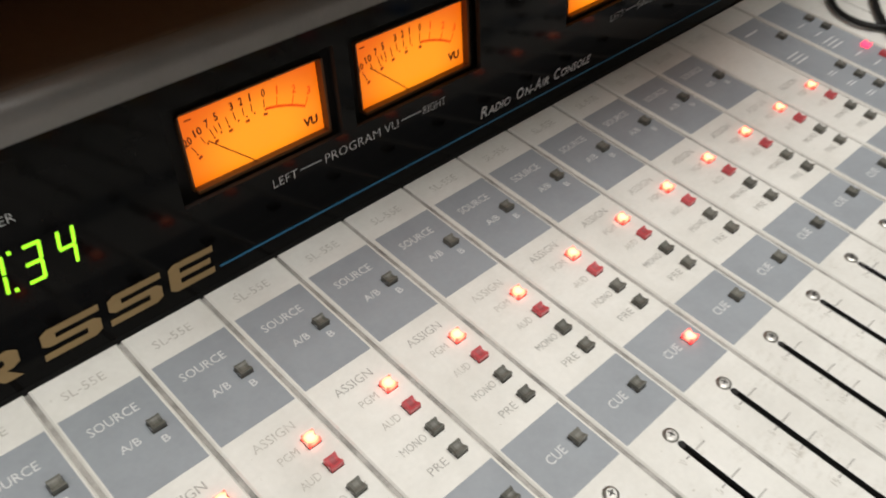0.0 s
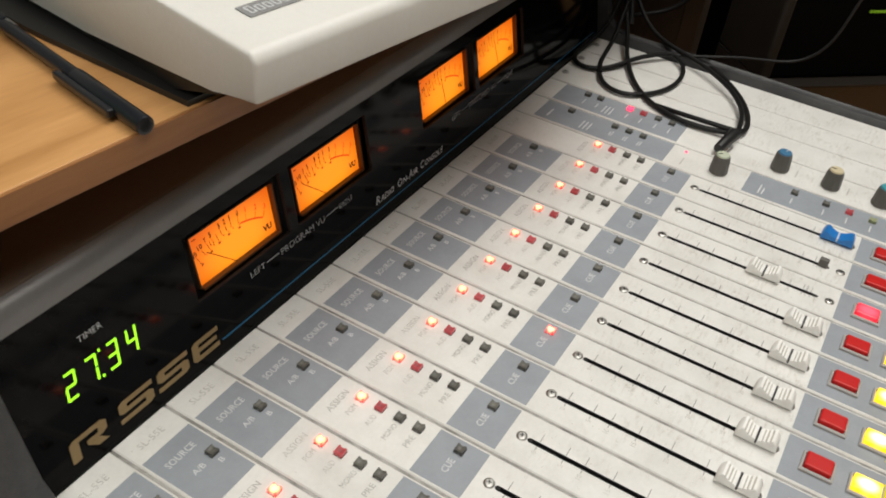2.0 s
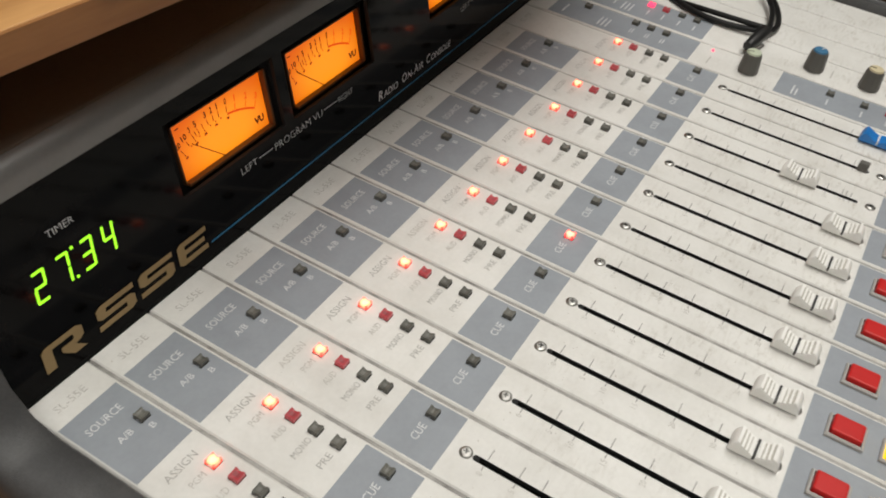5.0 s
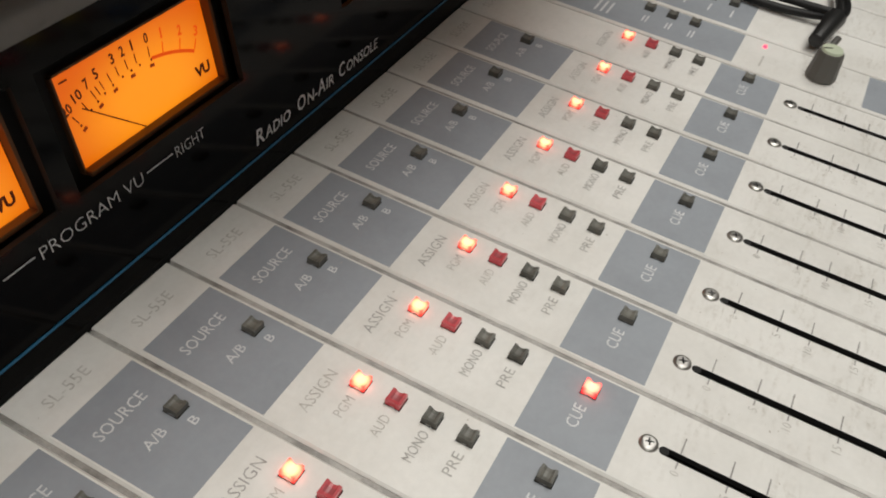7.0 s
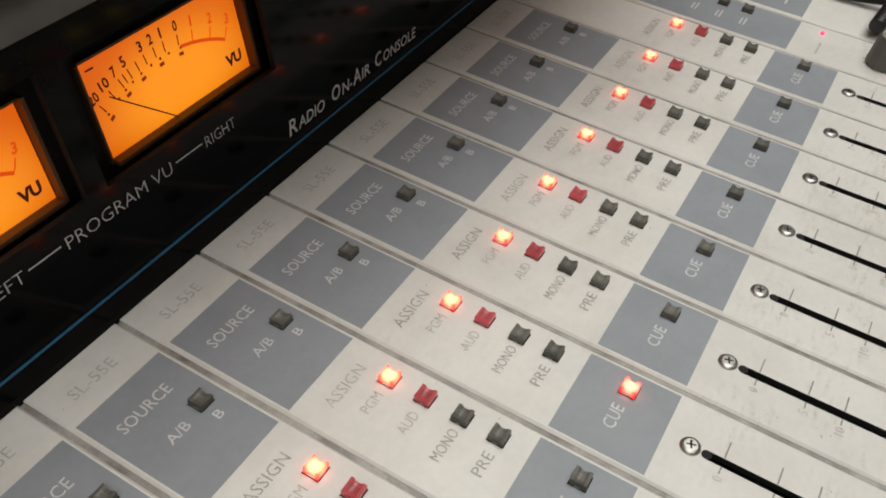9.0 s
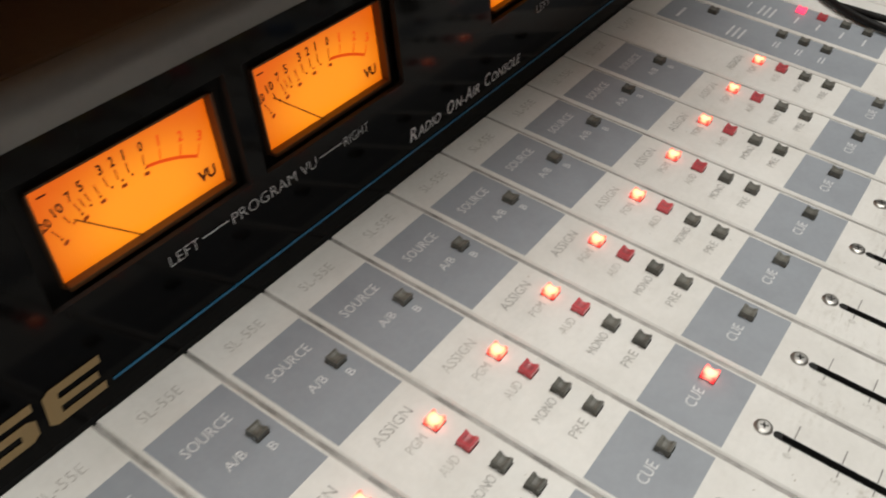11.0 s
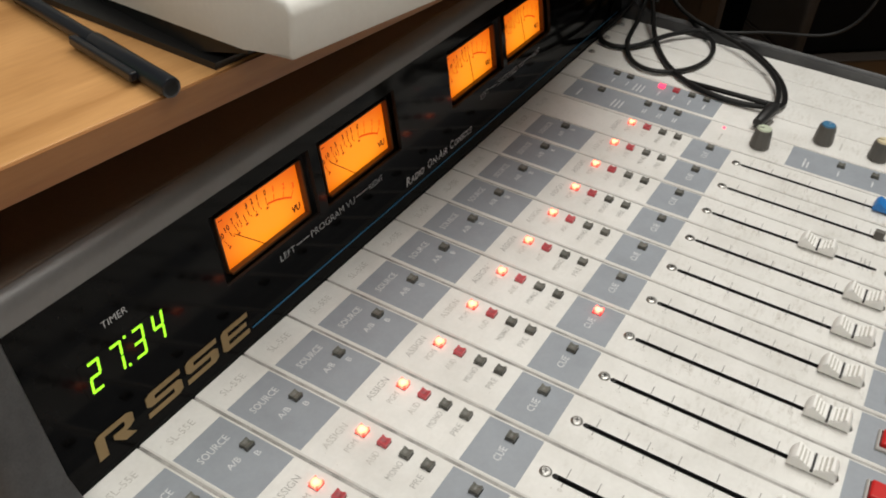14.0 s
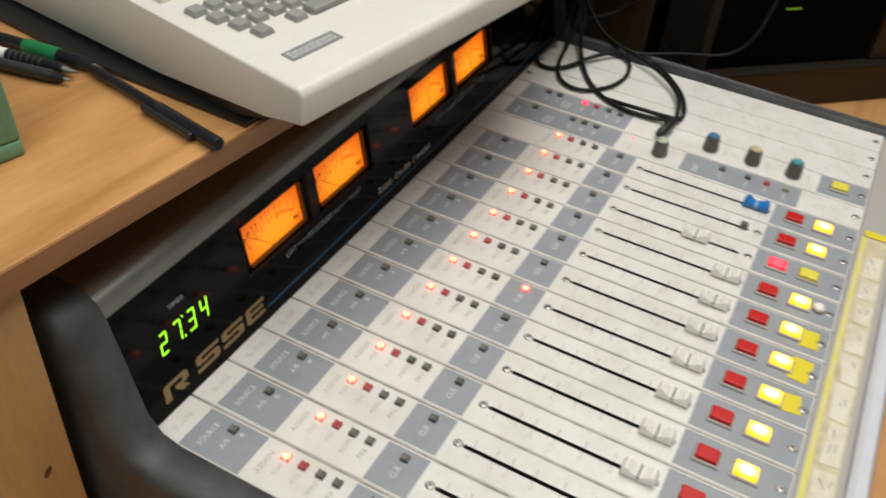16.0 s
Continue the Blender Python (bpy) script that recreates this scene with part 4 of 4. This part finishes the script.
def knob(parent, x, y, cap, angle):
    bm = bmesh.new()
    n = 20
    rings = []
    for z, r in ((0.0006, 0.0074), (0.002, 0.0075), (0.0135, 0.0065), (0.0160, 0.0060)):
        rings.append([bm.verts.new((r * (1 + (0.03 if i % 2 else -0.02)) * math.cos(2 * math.pi * i / n), r * (1 + (0.03 if i % 2 else -0.02)) * math.sin(2 * math.pi * i / n), z)) for i in range(n)])
    for p, q in zip(rings, rings[1:]):
        for i in range(n):
            bm.faces.new((p[i], p[(i + 1) % n], q[(i + 1) % n], q[i]))
    bm.faces.new(rings[-1])
    bm.faces.new(rings[0][::-1])
    k = part("rotary_knob", bm, KNOB, parent, "ribbed grey rotary knob", m=Matrix.Translation((x, y, 0)))
    part("knob_cap", cyl(bmesh.new(), 0.0057, 0.0051, 0.0157, 0.0174, 20, bevel=0.0004), cap, k, "coloured knob cap")
    part("pointer", box(-0.0003, 0.0003, 0.0005, 0.0050, 0.0173, 0.0177), WHITE_INK if cap in (KNOB_BLUE, KNOB_TEAL) else CAP_LINE, k, m=pose(0, 0, 0, 0, 0, angle))
    return k


def bar(parent, x, y, w, h, mat):
    return part("lettering", box(x, x + w, y, y + h, 0.00013, 0.00018), mat, parent)


# control-room module
x14 = LEFT + 13 * P
t = thing("monitor_module", "off-white monitor module with grey print and one knob", "console module", "modules of the console", at=Matrix.Translation((x14, 0, 0)))
face_plate(t, "plain", [])
print_block(t, -0.0530, 0.0670)
print_block(t, -0.2330, -0.1200)
small_key(t, B, 0.0420, KEY_DARK, "smoked grey key")
for y in (0.0, -0.0130, -0.0260):
    small_key(t, B, y, KEY_DARK, "smoked grey key")
    bar(t, B - 0.0160, y - 0.0025, 0.0080, 0.0008, WHITE_INK)
    bar(t, B - 0.0160, y - 0.0005, 0.0070, 0.0008, WHITE_INK)
for y in (0.0250, 0.0215, 0.0180):
    bar(t, 0.0080, y, 0.014, 0.0012, WHITE_INK)
bar(t, 0.0090, 0.0560, 0.014, 0.0016, WHITE_INK)
part("indicator_led", cyl(bmesh.new(), 0.0012, 0.0009, 0.0, 0.0012, 12), KEY_PINK, t, "small lit red lamp", m=Matrix.Translation((B + 0.001, -0.0650, 0)))
bar(t, 0.0080, -0.0670, 0.012, 0.0010, WORN_INK)
bar(t, 0.0080, -0.1330, 0.014, 0.0012, WHITE_INK)
bar(t, 0.0080, -0.1360, 0.010, 0.0012, WHITE_INK)
for y, mat in ((-0.1580, KEY_DARK), (-0.1830, KEY_DARK), (-0.2010, KEY_RED_DIM), (-0.2190, BTN_GRN)):
    small_key(t, B - 0.003, y, mat, "small square key")
    bar(t, B - 0.0190, y - 0.0006, 0.0085, 0.0010, WHITE_INK)
knob(t, S - 0.002, -0.0965, KNOB_GREEN, 30)
for a in range(-5, 6):
    part("tick", box(-0.0002, 0.0002, 0.0088, 0.0105, 0.00005, 0.00015), WORN_INK, t, m=Matrix.Translation((S, -0.0975, 0)) @ pose(0, 0, 0, 0, 0, a * 27))
part("screw", screw_mesh(), STEEL, t, m=Matrix.Translation((S, -0.2842, 0.0001)))

# studio and headphone module
x15 = LEFT + 14 * P
t = thing("studio_module", "off-white studio module with coloured knobs and a yellow button", "console module", "modules of the console", at=Matrix.Translation((x15, 0, 0)))
face_plate(t, "plain", [])
print_block(t, -0.0520, 0.0670)
print_block(t, -0.2895, -0.2450)
for y, mat, lab in ((0.0425, KEY_DARK, "smoked grey key"), (0.0300, KEY_DARK, "smoked grey key"), (0.0010, KEY_PINK, "brightly lit pink-red key"), (-0.0120, KEY_RED_DIM, "dim red key"), (-0.0260, KEY_DARK, "smoked grey key"), (-0.0390, KEY_DARK, "smoked grey key")):
    small_key(t, B, y, mat, lab)
    bar(t, B - 0.0170, y - 0.0020, 0.0090, 0.0010, WHITE_INK)
for y in (0.0200, 0.0165, 0.0130):
    bar(t, 0.0080, y, 0.014, 0.0012, WHITE_INK)
for y, cap, a in ((-0.1390, KNOB_BLUE, -120), (-0.1810, KNOB_CREAM, 0), (-0.2210, KNOB_TEAL, -60)):
    knob(t, S - 0.002, y + 0.001, cap, a)
    bar(t, S - 0.006, y - 0.0140, 0.012, 0.0012, WORN_INK)
part("bezel", bezel_mesh(), BEZEL, t, m=Matrix.Translation((S, -0.2640, 0.0002)))
part("lamp_button", rocker(BTN_YEL, 0.0116, 0.0150, 0.0052, "lamp_button"), BTN_YEL, t, "pale yellow square button", m=Matrix.Translation((S, -0.2640, 0)))
part("screw", screw_mesh(), STEEL, t, m=Matrix.Translation((S, -0.2842, 0.0001)))

for c in (16, 17, 18):
    t = thing("blank_module", "plain off-white blank cover plate with one screw", "console module", "modules of the console", at=Matrix.Translation((LEFT + (c - 1) * P, 0, 0)))
    face_plate(t, "plain", [])
    part("screw", screw_mesh(), STEEL, t, m=Matrix.Translation((S, -0.2842, 0.0001)))
    part("screw", screw_mesh(), STEEL, t, m=Matrix.Translation((S, 0.0790, 0.0001)))
    smudges(t, 8, 0.003, 0.036, -0.27, 0.07)

# stickers and a scrap of paper beside the yellow buttons
for c, dx, dy, a, sw in ((9, 0.000, -0.2752, 4, 0.0100), (8, 0.001, -0.2755, -4, 0.0125), (7, 0.002, -0.2752, 8, 0.0090)):
    ob = part("sticker", box(-sw, sw, -0.0074, 0.0074, 0.0003, 0.0006), STICKY)
    ob.matrix_basis = Matrix.Translation((LEFT + (c - 1) * P + S + dx, dy, 0)) @ pose(0, 0, 0, 0, 0, a)
    tagged(ob, "small bright yellow paper sticker on the grey module print", "sticker", "stickers on the modules")
bm = bmesh.new()
bmesh.ops.create_icosphere(bm, subdivisions=2, radius=0.0048)
for v in bm.verts:
    v.co *= 1 + 0.15 * noise.noise(v.co * 400)
    v.co.z = max(v.co.z * 0.7, -0.0030)
crumb = part("paper_wad", bm, CAP_WHITE)
crumb.matrix_basis = Matrix.Translation((LEFT + 9 * P + S + 0.0005, -0.2755, 0.0034))
tagged(crumb, "small crumpled white paper wad beside a lit button", "paper")

# ---- black mat and keyboard controller on the shelf ----
mat_ob = part("rubber_mat", slab([(0.0915, 0.0885), (0.50, 0.0490), (0.56, 0.42), (0.118, 0.40), (0.100, 0.270), (0.0945, 0.190)], 0.1662, 0.1694), RUBBER)
tagged(mat_ob, "thin black rubber mat under the keyboard box on the shelf", "mat")
kb = thing("keyboard_controller", "off-white audio keyboard controller box lying on the wooden shelf", "keyboard", at=pose(0.0843, 0.0395, 0, 0, 0, -8.6))
# local: x along the front, y to the back; upper shell is a wedge, thin in front
shell = prism([(0.0, 0.1875), (0.0, 0.2075), (0.0035, 0.2115), (0.16, 0.2180), (0.36, 0.2270), (0.36, 0.170), (0.13, 0.1745), (0.030, 0.1825)], 0.0, 0.43)
bmesh.ops.bevel(shell, geom=list(shell.edges), offset=0.0022, segments=3, affect="EDGES", profile=0.5)
smooth(part("shell", shell, BOX_WHITE, kb, "off-white moulded case"), 45)
part("base", prism([(0.062, 0.1696), (0.030, 0.1800), (0.030, 0.1842), (0.13, 0.1750), (0.355, 0.1705), (0.355, 0.1696)], 0.0025, 0.42), RUBBER, kb, "black base tray")
slope = math.degrees(math.atan2(0.0065, 0.1565))


def on_box(u, v, dz=0.0):
    return Matrix.Translation((u, v, 0.2115 + (v - 0.0035) * 0.0415 + dz)) @ pose(0, 0, 0, slope)


badge = part("badge", box(0, 0.0440, 0, 0.0110, 0.0, 0.0004), BADGE, kb, "grey name plate with a pale logo bar", m=on_box(0.0208, 0.0262, 0.0002))
bmb = bmesh.new()
for i in range(8):
    x, y1 = 0.0025 + i * 0.0049, 0.0078 + (0.0012 if i in (0, 4) else 0)
    for bar_ in ((x, x + 0.0008, 0.0024, y1), (x + 0.0028, x + 0.0036, 0.0024, y1), (x, x + 0.0036, 0.0024, 0.0031), (x, x + 0.0036, y1 - 0.0007, y1)):
        add_box(bmb, *bar_, 0.0004, 0.0006)
part("logo_bar", bmb, WHITE_INK, badge, "pale logo shapes")
kt = finish(prism([(-0.0068, 0.0), (-0.0056, 0.0062), (0.0056, 0.0062), (0.0068, 0.0)], -0.0068, 0.0068), "key_top", BOX_KEY)
for v in kt.vertices:
    if v.co.z > 0.003:
        v.co.x *= 0.84
kp = kt.copy()
kp.materials.clear()
kp.materials.append(BOX_KEY_PALE)
kl = kt.copy()
kl.materials.clear()
kl.materials.append(BOX_KEY_PINK)
KX, KY = 0.0150, 0.0150
for me_ in (kt, kp, kl):
    me_.transform(Matrix.Diagonal((0.82, 0.82, 0.55, 1)))
for r in range(4):
    for q in range(14):
        u, v = 0.0320 + q * KX - r * 0.0042, 0.0640 + r * KY
        if r == 0 and q in (1, 3, 4, 5, 6, 7):
            continue
        part("key", kt, BOX_KEY, kb, m=on_box(u, v, 0.0002))
part("space_bar", box(-0.035, 0.035, -0.0060, 0.0060, 0, 0.0045, bevel=0.0012), BOX_KEY, kb, m=on_box(0.1075, 0.0640, 0.0002))
for q in range(12):
    for r in range(2):
        lit = r == 1 and q < 3
        part("function_key", kl if lit else kp, BOX_KEY_PALE, kb, m=on_box(0.0170 + q * 0.0165, 0.138 + r * 0.018, 0.0002))

# ---- pens, ridged green block ----
def pen_body(length, r, taper):
    bm = bmesh.new()
    n = 12
    prof = [(0, r * 0.9), (0.002, r), (length * 0.86, r), (length * 0.96, r * taper), (length, r * 0.15)]
    rings = [[bm.verts.new((z, rr * math.cos(2 * math.pi * i / n), rr * math.sin(2 * math.pi * i / n))) for i in range(n)] for z, rr in prof]
    for p, q in zip(rings, rings[1:]):
        for i in range(n):
            bm.faces.new((p[i], p[(i + 1) % n], q[(i + 1) % n], q[i]))
    bm.faces.new(rings[0][::-1])
    bm.faces.new(rings[-1])
    return bm


SH = 0.166
d = Vector((0.0880 - 0.0625, 0.211 - 0.0840))
turn = math.degrees(math.atan2(d.y, d.x))
pen = thing("ballpoint_pen", "black capped ballpoint pen lying at the shelf's edge", "pen", "pens on the shelf", at=Matrix.Translation((0.0625, 0.0850, SH + 0.0048)) @ pose(0, 0, 0, 0, 0, turn))
smooth(part("barrel", pen_body(0.142, 0.0037, 0.5), PEN, pen))
smooth(part("cap", cyl(bmesh.new(), 0.0046, 0.0044, 0.0, 0.058, 16, m=pose(0, 0, 0, 0, 90, 0), bevel=0.0008), PEN, pen, "black pen cap"))
part("clip", box(0.018, 0.066, 0.0040, 0.0078, -0.0022, 0.0020, bevel=0.0008), PEN, pen, "black clip")
gp = thing("green_pen", "black retractable pen with a green rubber grip beside the keyboard box", "pen", "pens on the shelf", at=Matrix.Translation((0.0890, 0.2190, SH + 0.0055)) @ pose(0, 0, 0, 0, 0, 96))
smooth(part("barrel", pen_body(0.12, 0.0048, 0.7), PEN, gp))
smooth(part("grip", cyl(bmesh.new(), 0.0056, 0.0056, 0.020, 0.048, 16, m=pose(0, 0, 0, 0, 90, 0), bevel=0.0008), PEN_GREEN, gp, "green rubber grip"))
smooth(part("nose", cyl(bmesh.new(), 0.0028, 0.0048, -0.008, 0.0, 16, m=pose(0, 0, 0, 0, 90, 0)), PEN, gp, "glossy black nose"))
smooth(part("tip", cyl(bmesh.new(), 0.0007, 0.0022, -0.015, -0.0082, 12, m=pose(0, 0, 0, 0, 90, 0)), STEEL, gp, "bright metal tip"))
wp = thing("white_pen", "white retractable pen with a black silver-ringed grip", "pen", "pens on the shelf", at=Matrix.Translation((0.0765, 0.2240, SH + 0.0050)) @ pose(0, 0, 0, 0, 0, 99))
smooth(part("barrel", cyl(bmesh.new(), 0.0042, 0.0042, 0.044, 0.135, 16, m=pose(0, 0, 0, 0, 90, 0), bevel=0.0008), CAP_WHITE, wp, "white barrel"))
smooth(part("grip", cyl(bmesh.new(), 0.0036, 0.0045, 0.0, 0.0438, 16, m=pose(0, 0, 0, 0, 90, 0), bevel=0.0006), PEN, wp, "black grip"))
for k in range(6):
    smooth(part("ring", cyl(bmesh.new(), 0.00475, 0.00475, 0.0160 + k * 0.0046, 0.0168 + k * 0.0046, 16, m=pose(0, 0, 0, 0, 90, 0)), STEEL, wp, "silver ring"))
smooth(part("tip", cyl(bmesh.new(), 0.0007, 0.0030, -0.010, -0.0002, 12, m=pose(0, 0, 0, 0, 90, 0)), STEEL, wp, "bright metal tip"))
bp = thing("grey_pen", "dull charcoal-grey pen lying beside the white pen", "pen", "pens on the shelf", at=Matrix.Translation((0.0665, 0.2225, SH + 0.0045)) @ pose(0, 0, 0, 0, 0, 101))
smooth(part("barrel", pen_body(0.12, 0.0043, 0.7), PEN_GREY, bp))
smooth(part("nose", cyl(bmesh.new(), 0.0020, 0.0040, -0.008, 0.0, 12, m=pose(0, 0, 0, 0, 90, 0)), PEN, bp, "black nose"))
smooth(part("tip", cyl(bmesh.new(), 0.0006, 0.0016, -0.013, -0.0082, 12, m=pose(0, 0, 0, 0, 90, 0)), STEEL, bp, "bright metal tip"))

gb = thing("green_block", "soft pale green folded cloth block standing on the shelf", "box", at=Matrix.Translation((0.000, 0.172, SH)) @ pose(0, 0, 0, 0, 0, -14))
bm = box(-0.10, -0.0014, 0.0006, 0.0596, 0.0003, 0.0105, bevel=0.0018, segments=3)
smooth(part("fold", bm, GREEN_BOX, gb, "lower fold of green cloth"), 60)
bm = box(-0.10, -0.0014, 0.0006, 0.0594, 0.0107, 0.11, bevel=0.0022, segments=3)
for v in bm.verts:
    v.co.x -= 0.05 * (v.co.z - 0.012)
    v.co.y += 0.0012 * noise.noise(v.co * 60)
smooth(part("core", bm, GREEN_BOX, gb), 60)

# ---- coiled cable with jack plug on the console's far corner ----
cord = thing("audio_cable", "black coiled audio cable with a jack plug lying on the console", "cable")
Z = 0.0035
tube("cord", [(0.74, 0.125, 0.16), (0.71, 0.105, 0.10), (0.690, 0.075, 0.035), (0.655, 0.054, 0.012), (0.630, 0.045, Z + 0.004), (0.594, 0.026, Z), (0.566, 0.006, Z), (0.547, -0.018, Z), (0.539, -0.043, Z), (0.540, -0.068, Z), (0.542, -0.084, Z + 0.002), (0.545, -0.094, Z + 0.003), (0.560, -0.098, Z), (0.580, -0.095, Z), (0.608, -0.084, Z), (0.638, -0.062, Z), (0.662, -0.034, Z + 0.002), (0.668, -0.010, Z + 0.004), (0.655, 0.010, Z + 0.004), (0.626, 0.031, Z + 0.004), (0.594, 0.044, Z), (0.577, 0.060, Z), (0.579, 0.078, Z), (0.600, 0.088, Z), (0.640, 0.080, Z + 0.004), (0.685, 0.075, 0.030), (0.705, 0.085, 0.09), (0.712, 0.095, 0.20)], 0.0024, CABLE, cord)
tube("cord", [(0.69, 0.07, 0.05), (0.655, 0.066, Z + 0.008), (0.632, 0.063, Z + 0.002), (0.596, 0.059, Z + 0.002), (0.562, 0.045, Z), (0.549, 0.024, Z), (0.556, 0.004, Z), (0.584, -0.015, Z), (0.618, -0.019, Z), (0.644, -0.012, Z + 0.002), (0.654, 0.000, Z + 0.002), (0.664, 0.016, 0.010), (0.690, 0.030, 0.008), (0.70, 0.034, -0.07)], 0.0022, CABLE, cord)
tube("cord", [(0.700, 0.075, 0.05), (0.684, 0.050, 0.020), (0.668, 0.022, 0.012), (0.658, -0.004, Z + 0.008), (0.648, -0.030, Z + 0.006), (0.624, -0.062, Z + 0.005), (0.596, -0.083, Z + 0.004), (0.570, -0.091, Z + 0.004), (0.540, -0.094, Z + 0.005)], 0.0022, CABLE, cord)
tube("cord", [(0.551, -0.016, Z), (0.543, -0.045, Z + 0.0044), (0.543, -0.070, Z + 0.005), (0.543, -0.094, Z + 0.006)], 0.0022, CABLE, cord)
plug = part("plug", cyl(bmesh.new(), 0.0058, 0.0040, 0.0, 0.030, 16, m=Matrix.Translation((0.5360, -0.0925, 0.0100)) @ pose(0, 0, 0, 0, 95, 170), bevel=0.0008), RUBBER, cord, "black plug sleeve")
smooth(plug)
smooth(part("plug_tip", cyl(bmesh.new(), 0.0018, 0.0016, 0.0, 0.014, 12, m=Matrix.Translation((0.5065, -0.0973, 0.0125)) @ pose(0, 0, 0, 0, 95, 170)), STEEL, cord, "bright metal jack tip"))

# ---- dark equipment beyond the console ----
side = thing("side_table", "pale wood-veneer side table beyond the console's end", "table")
part("tabletop", box(0.72, 1.60, -0.80, -0.135, -0.110, -0.075, bevel=0.002), WOOD, side)
for x in (0.78, 1.5):
    for y in (-0.76, -0.29):
        part("leg", box(x, x + 0.05, y, y + 0.05, -0.86, -0.1105), WOOD_UP, side)
rack = thing("equipment_cabinet", "dark equipment cabinet with a brown drawer and small green lamps", "cabinet", at=pose(0.841, -0.218, 0, 0, 0, -46.95))
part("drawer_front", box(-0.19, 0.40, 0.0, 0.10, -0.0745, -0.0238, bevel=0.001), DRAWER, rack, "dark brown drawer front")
part("ledge", box(-0.19, 0.40, -0.004, 0.10, -0.0236, -0.0205, bevel=0.0006), GEAR_EDGE, rack, "dull brown ledge")
part("case", box(-0.177, 0.055, 0.012, 0.10, -0.0203, 0.34, bevel=0.004), BLACK_GEAR, rack, "matt black instrument case")
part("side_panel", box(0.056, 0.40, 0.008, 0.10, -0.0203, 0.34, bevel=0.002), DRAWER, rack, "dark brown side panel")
part("side_rail", box(-0.19, -0.1775, 0.006, 0.10, -0.0203, 0.34, bevel=0.003), GEAR_EDGE, rack, "dull brown upright rail")
for i in range(5):
    part("indicator_lamp", box(-0.0875 + i * 0.0040, -0.0850 + i * 0.0040, 0.0105, 0.0125, 0.0525, 0.0550), GREEN_DOT, rack, "tiny green lamp")
back = thing("black_cabinet", "tall matt black cabinet standing behind the console corner", "cabinet")
part("case", box(0.90, 1.5, 0.19, 0.75, -0.86, 0.75, bevel=0.004), BLACK_GEAR, back)
part("case", box(1.15, 1.5, 0.03, 0.185, -0.86, 0.75, bevel=0.004), BLACK_GEAR, back)
post = thing("wooden_post", "dark brown wooden upright beyond the console's corner", "post")
part("timber", box(1.00, 1.04, 0.084, 0.187, -0.86, 0.60, bevel=0.002), BROWN, post)
part("edge_strip", box(0.995, 1.035, 0.060, 0.0835, -0.86, 0.60, bevel=0.001), BROWN, post, "brown edge strip")
wire = thing("thin_wire", "thin grey wire hanging in front of the dark cabinet", "cable")
tube("wire", [(0.74, -0.160, 0.32), (0.73, -0.146, 0.13), (0.722, -0.135, 0.07), (0.72, -0.128, 0.035), (0.716, -0.108, 0.013), (0.706, -0.085, 0.010), (0.690, -0.060, 0.012), (0.675, -0.040, 0.012), (0.662, -0.018, 0.010), (0.655, 0.006, 0.007)], 0.0015, CABLE_GREY, wire)
wire = thing("hanging_cables", "black cables hanging down behind the console corner", "cable")
tube("wire", [(0.735, 0.100, 0.50), (0.725, 0.098, 0.20), (0.712, 0.085, 0.08), (0.70, 0.072, 0.035), (0.678, 0.060, 0.014)], 0.0028, CABLE, wire)
tube("wire", [(0.75, -0.010, 0.40), (0.74, 0.000, 0.15), (0.730, 0.009, 0.055), (0.726, 0.028, 0.026), (0.718, 0.050, 0.016), (0.692, 0.068, 0.018)], 0.0026, CABLE, wire)
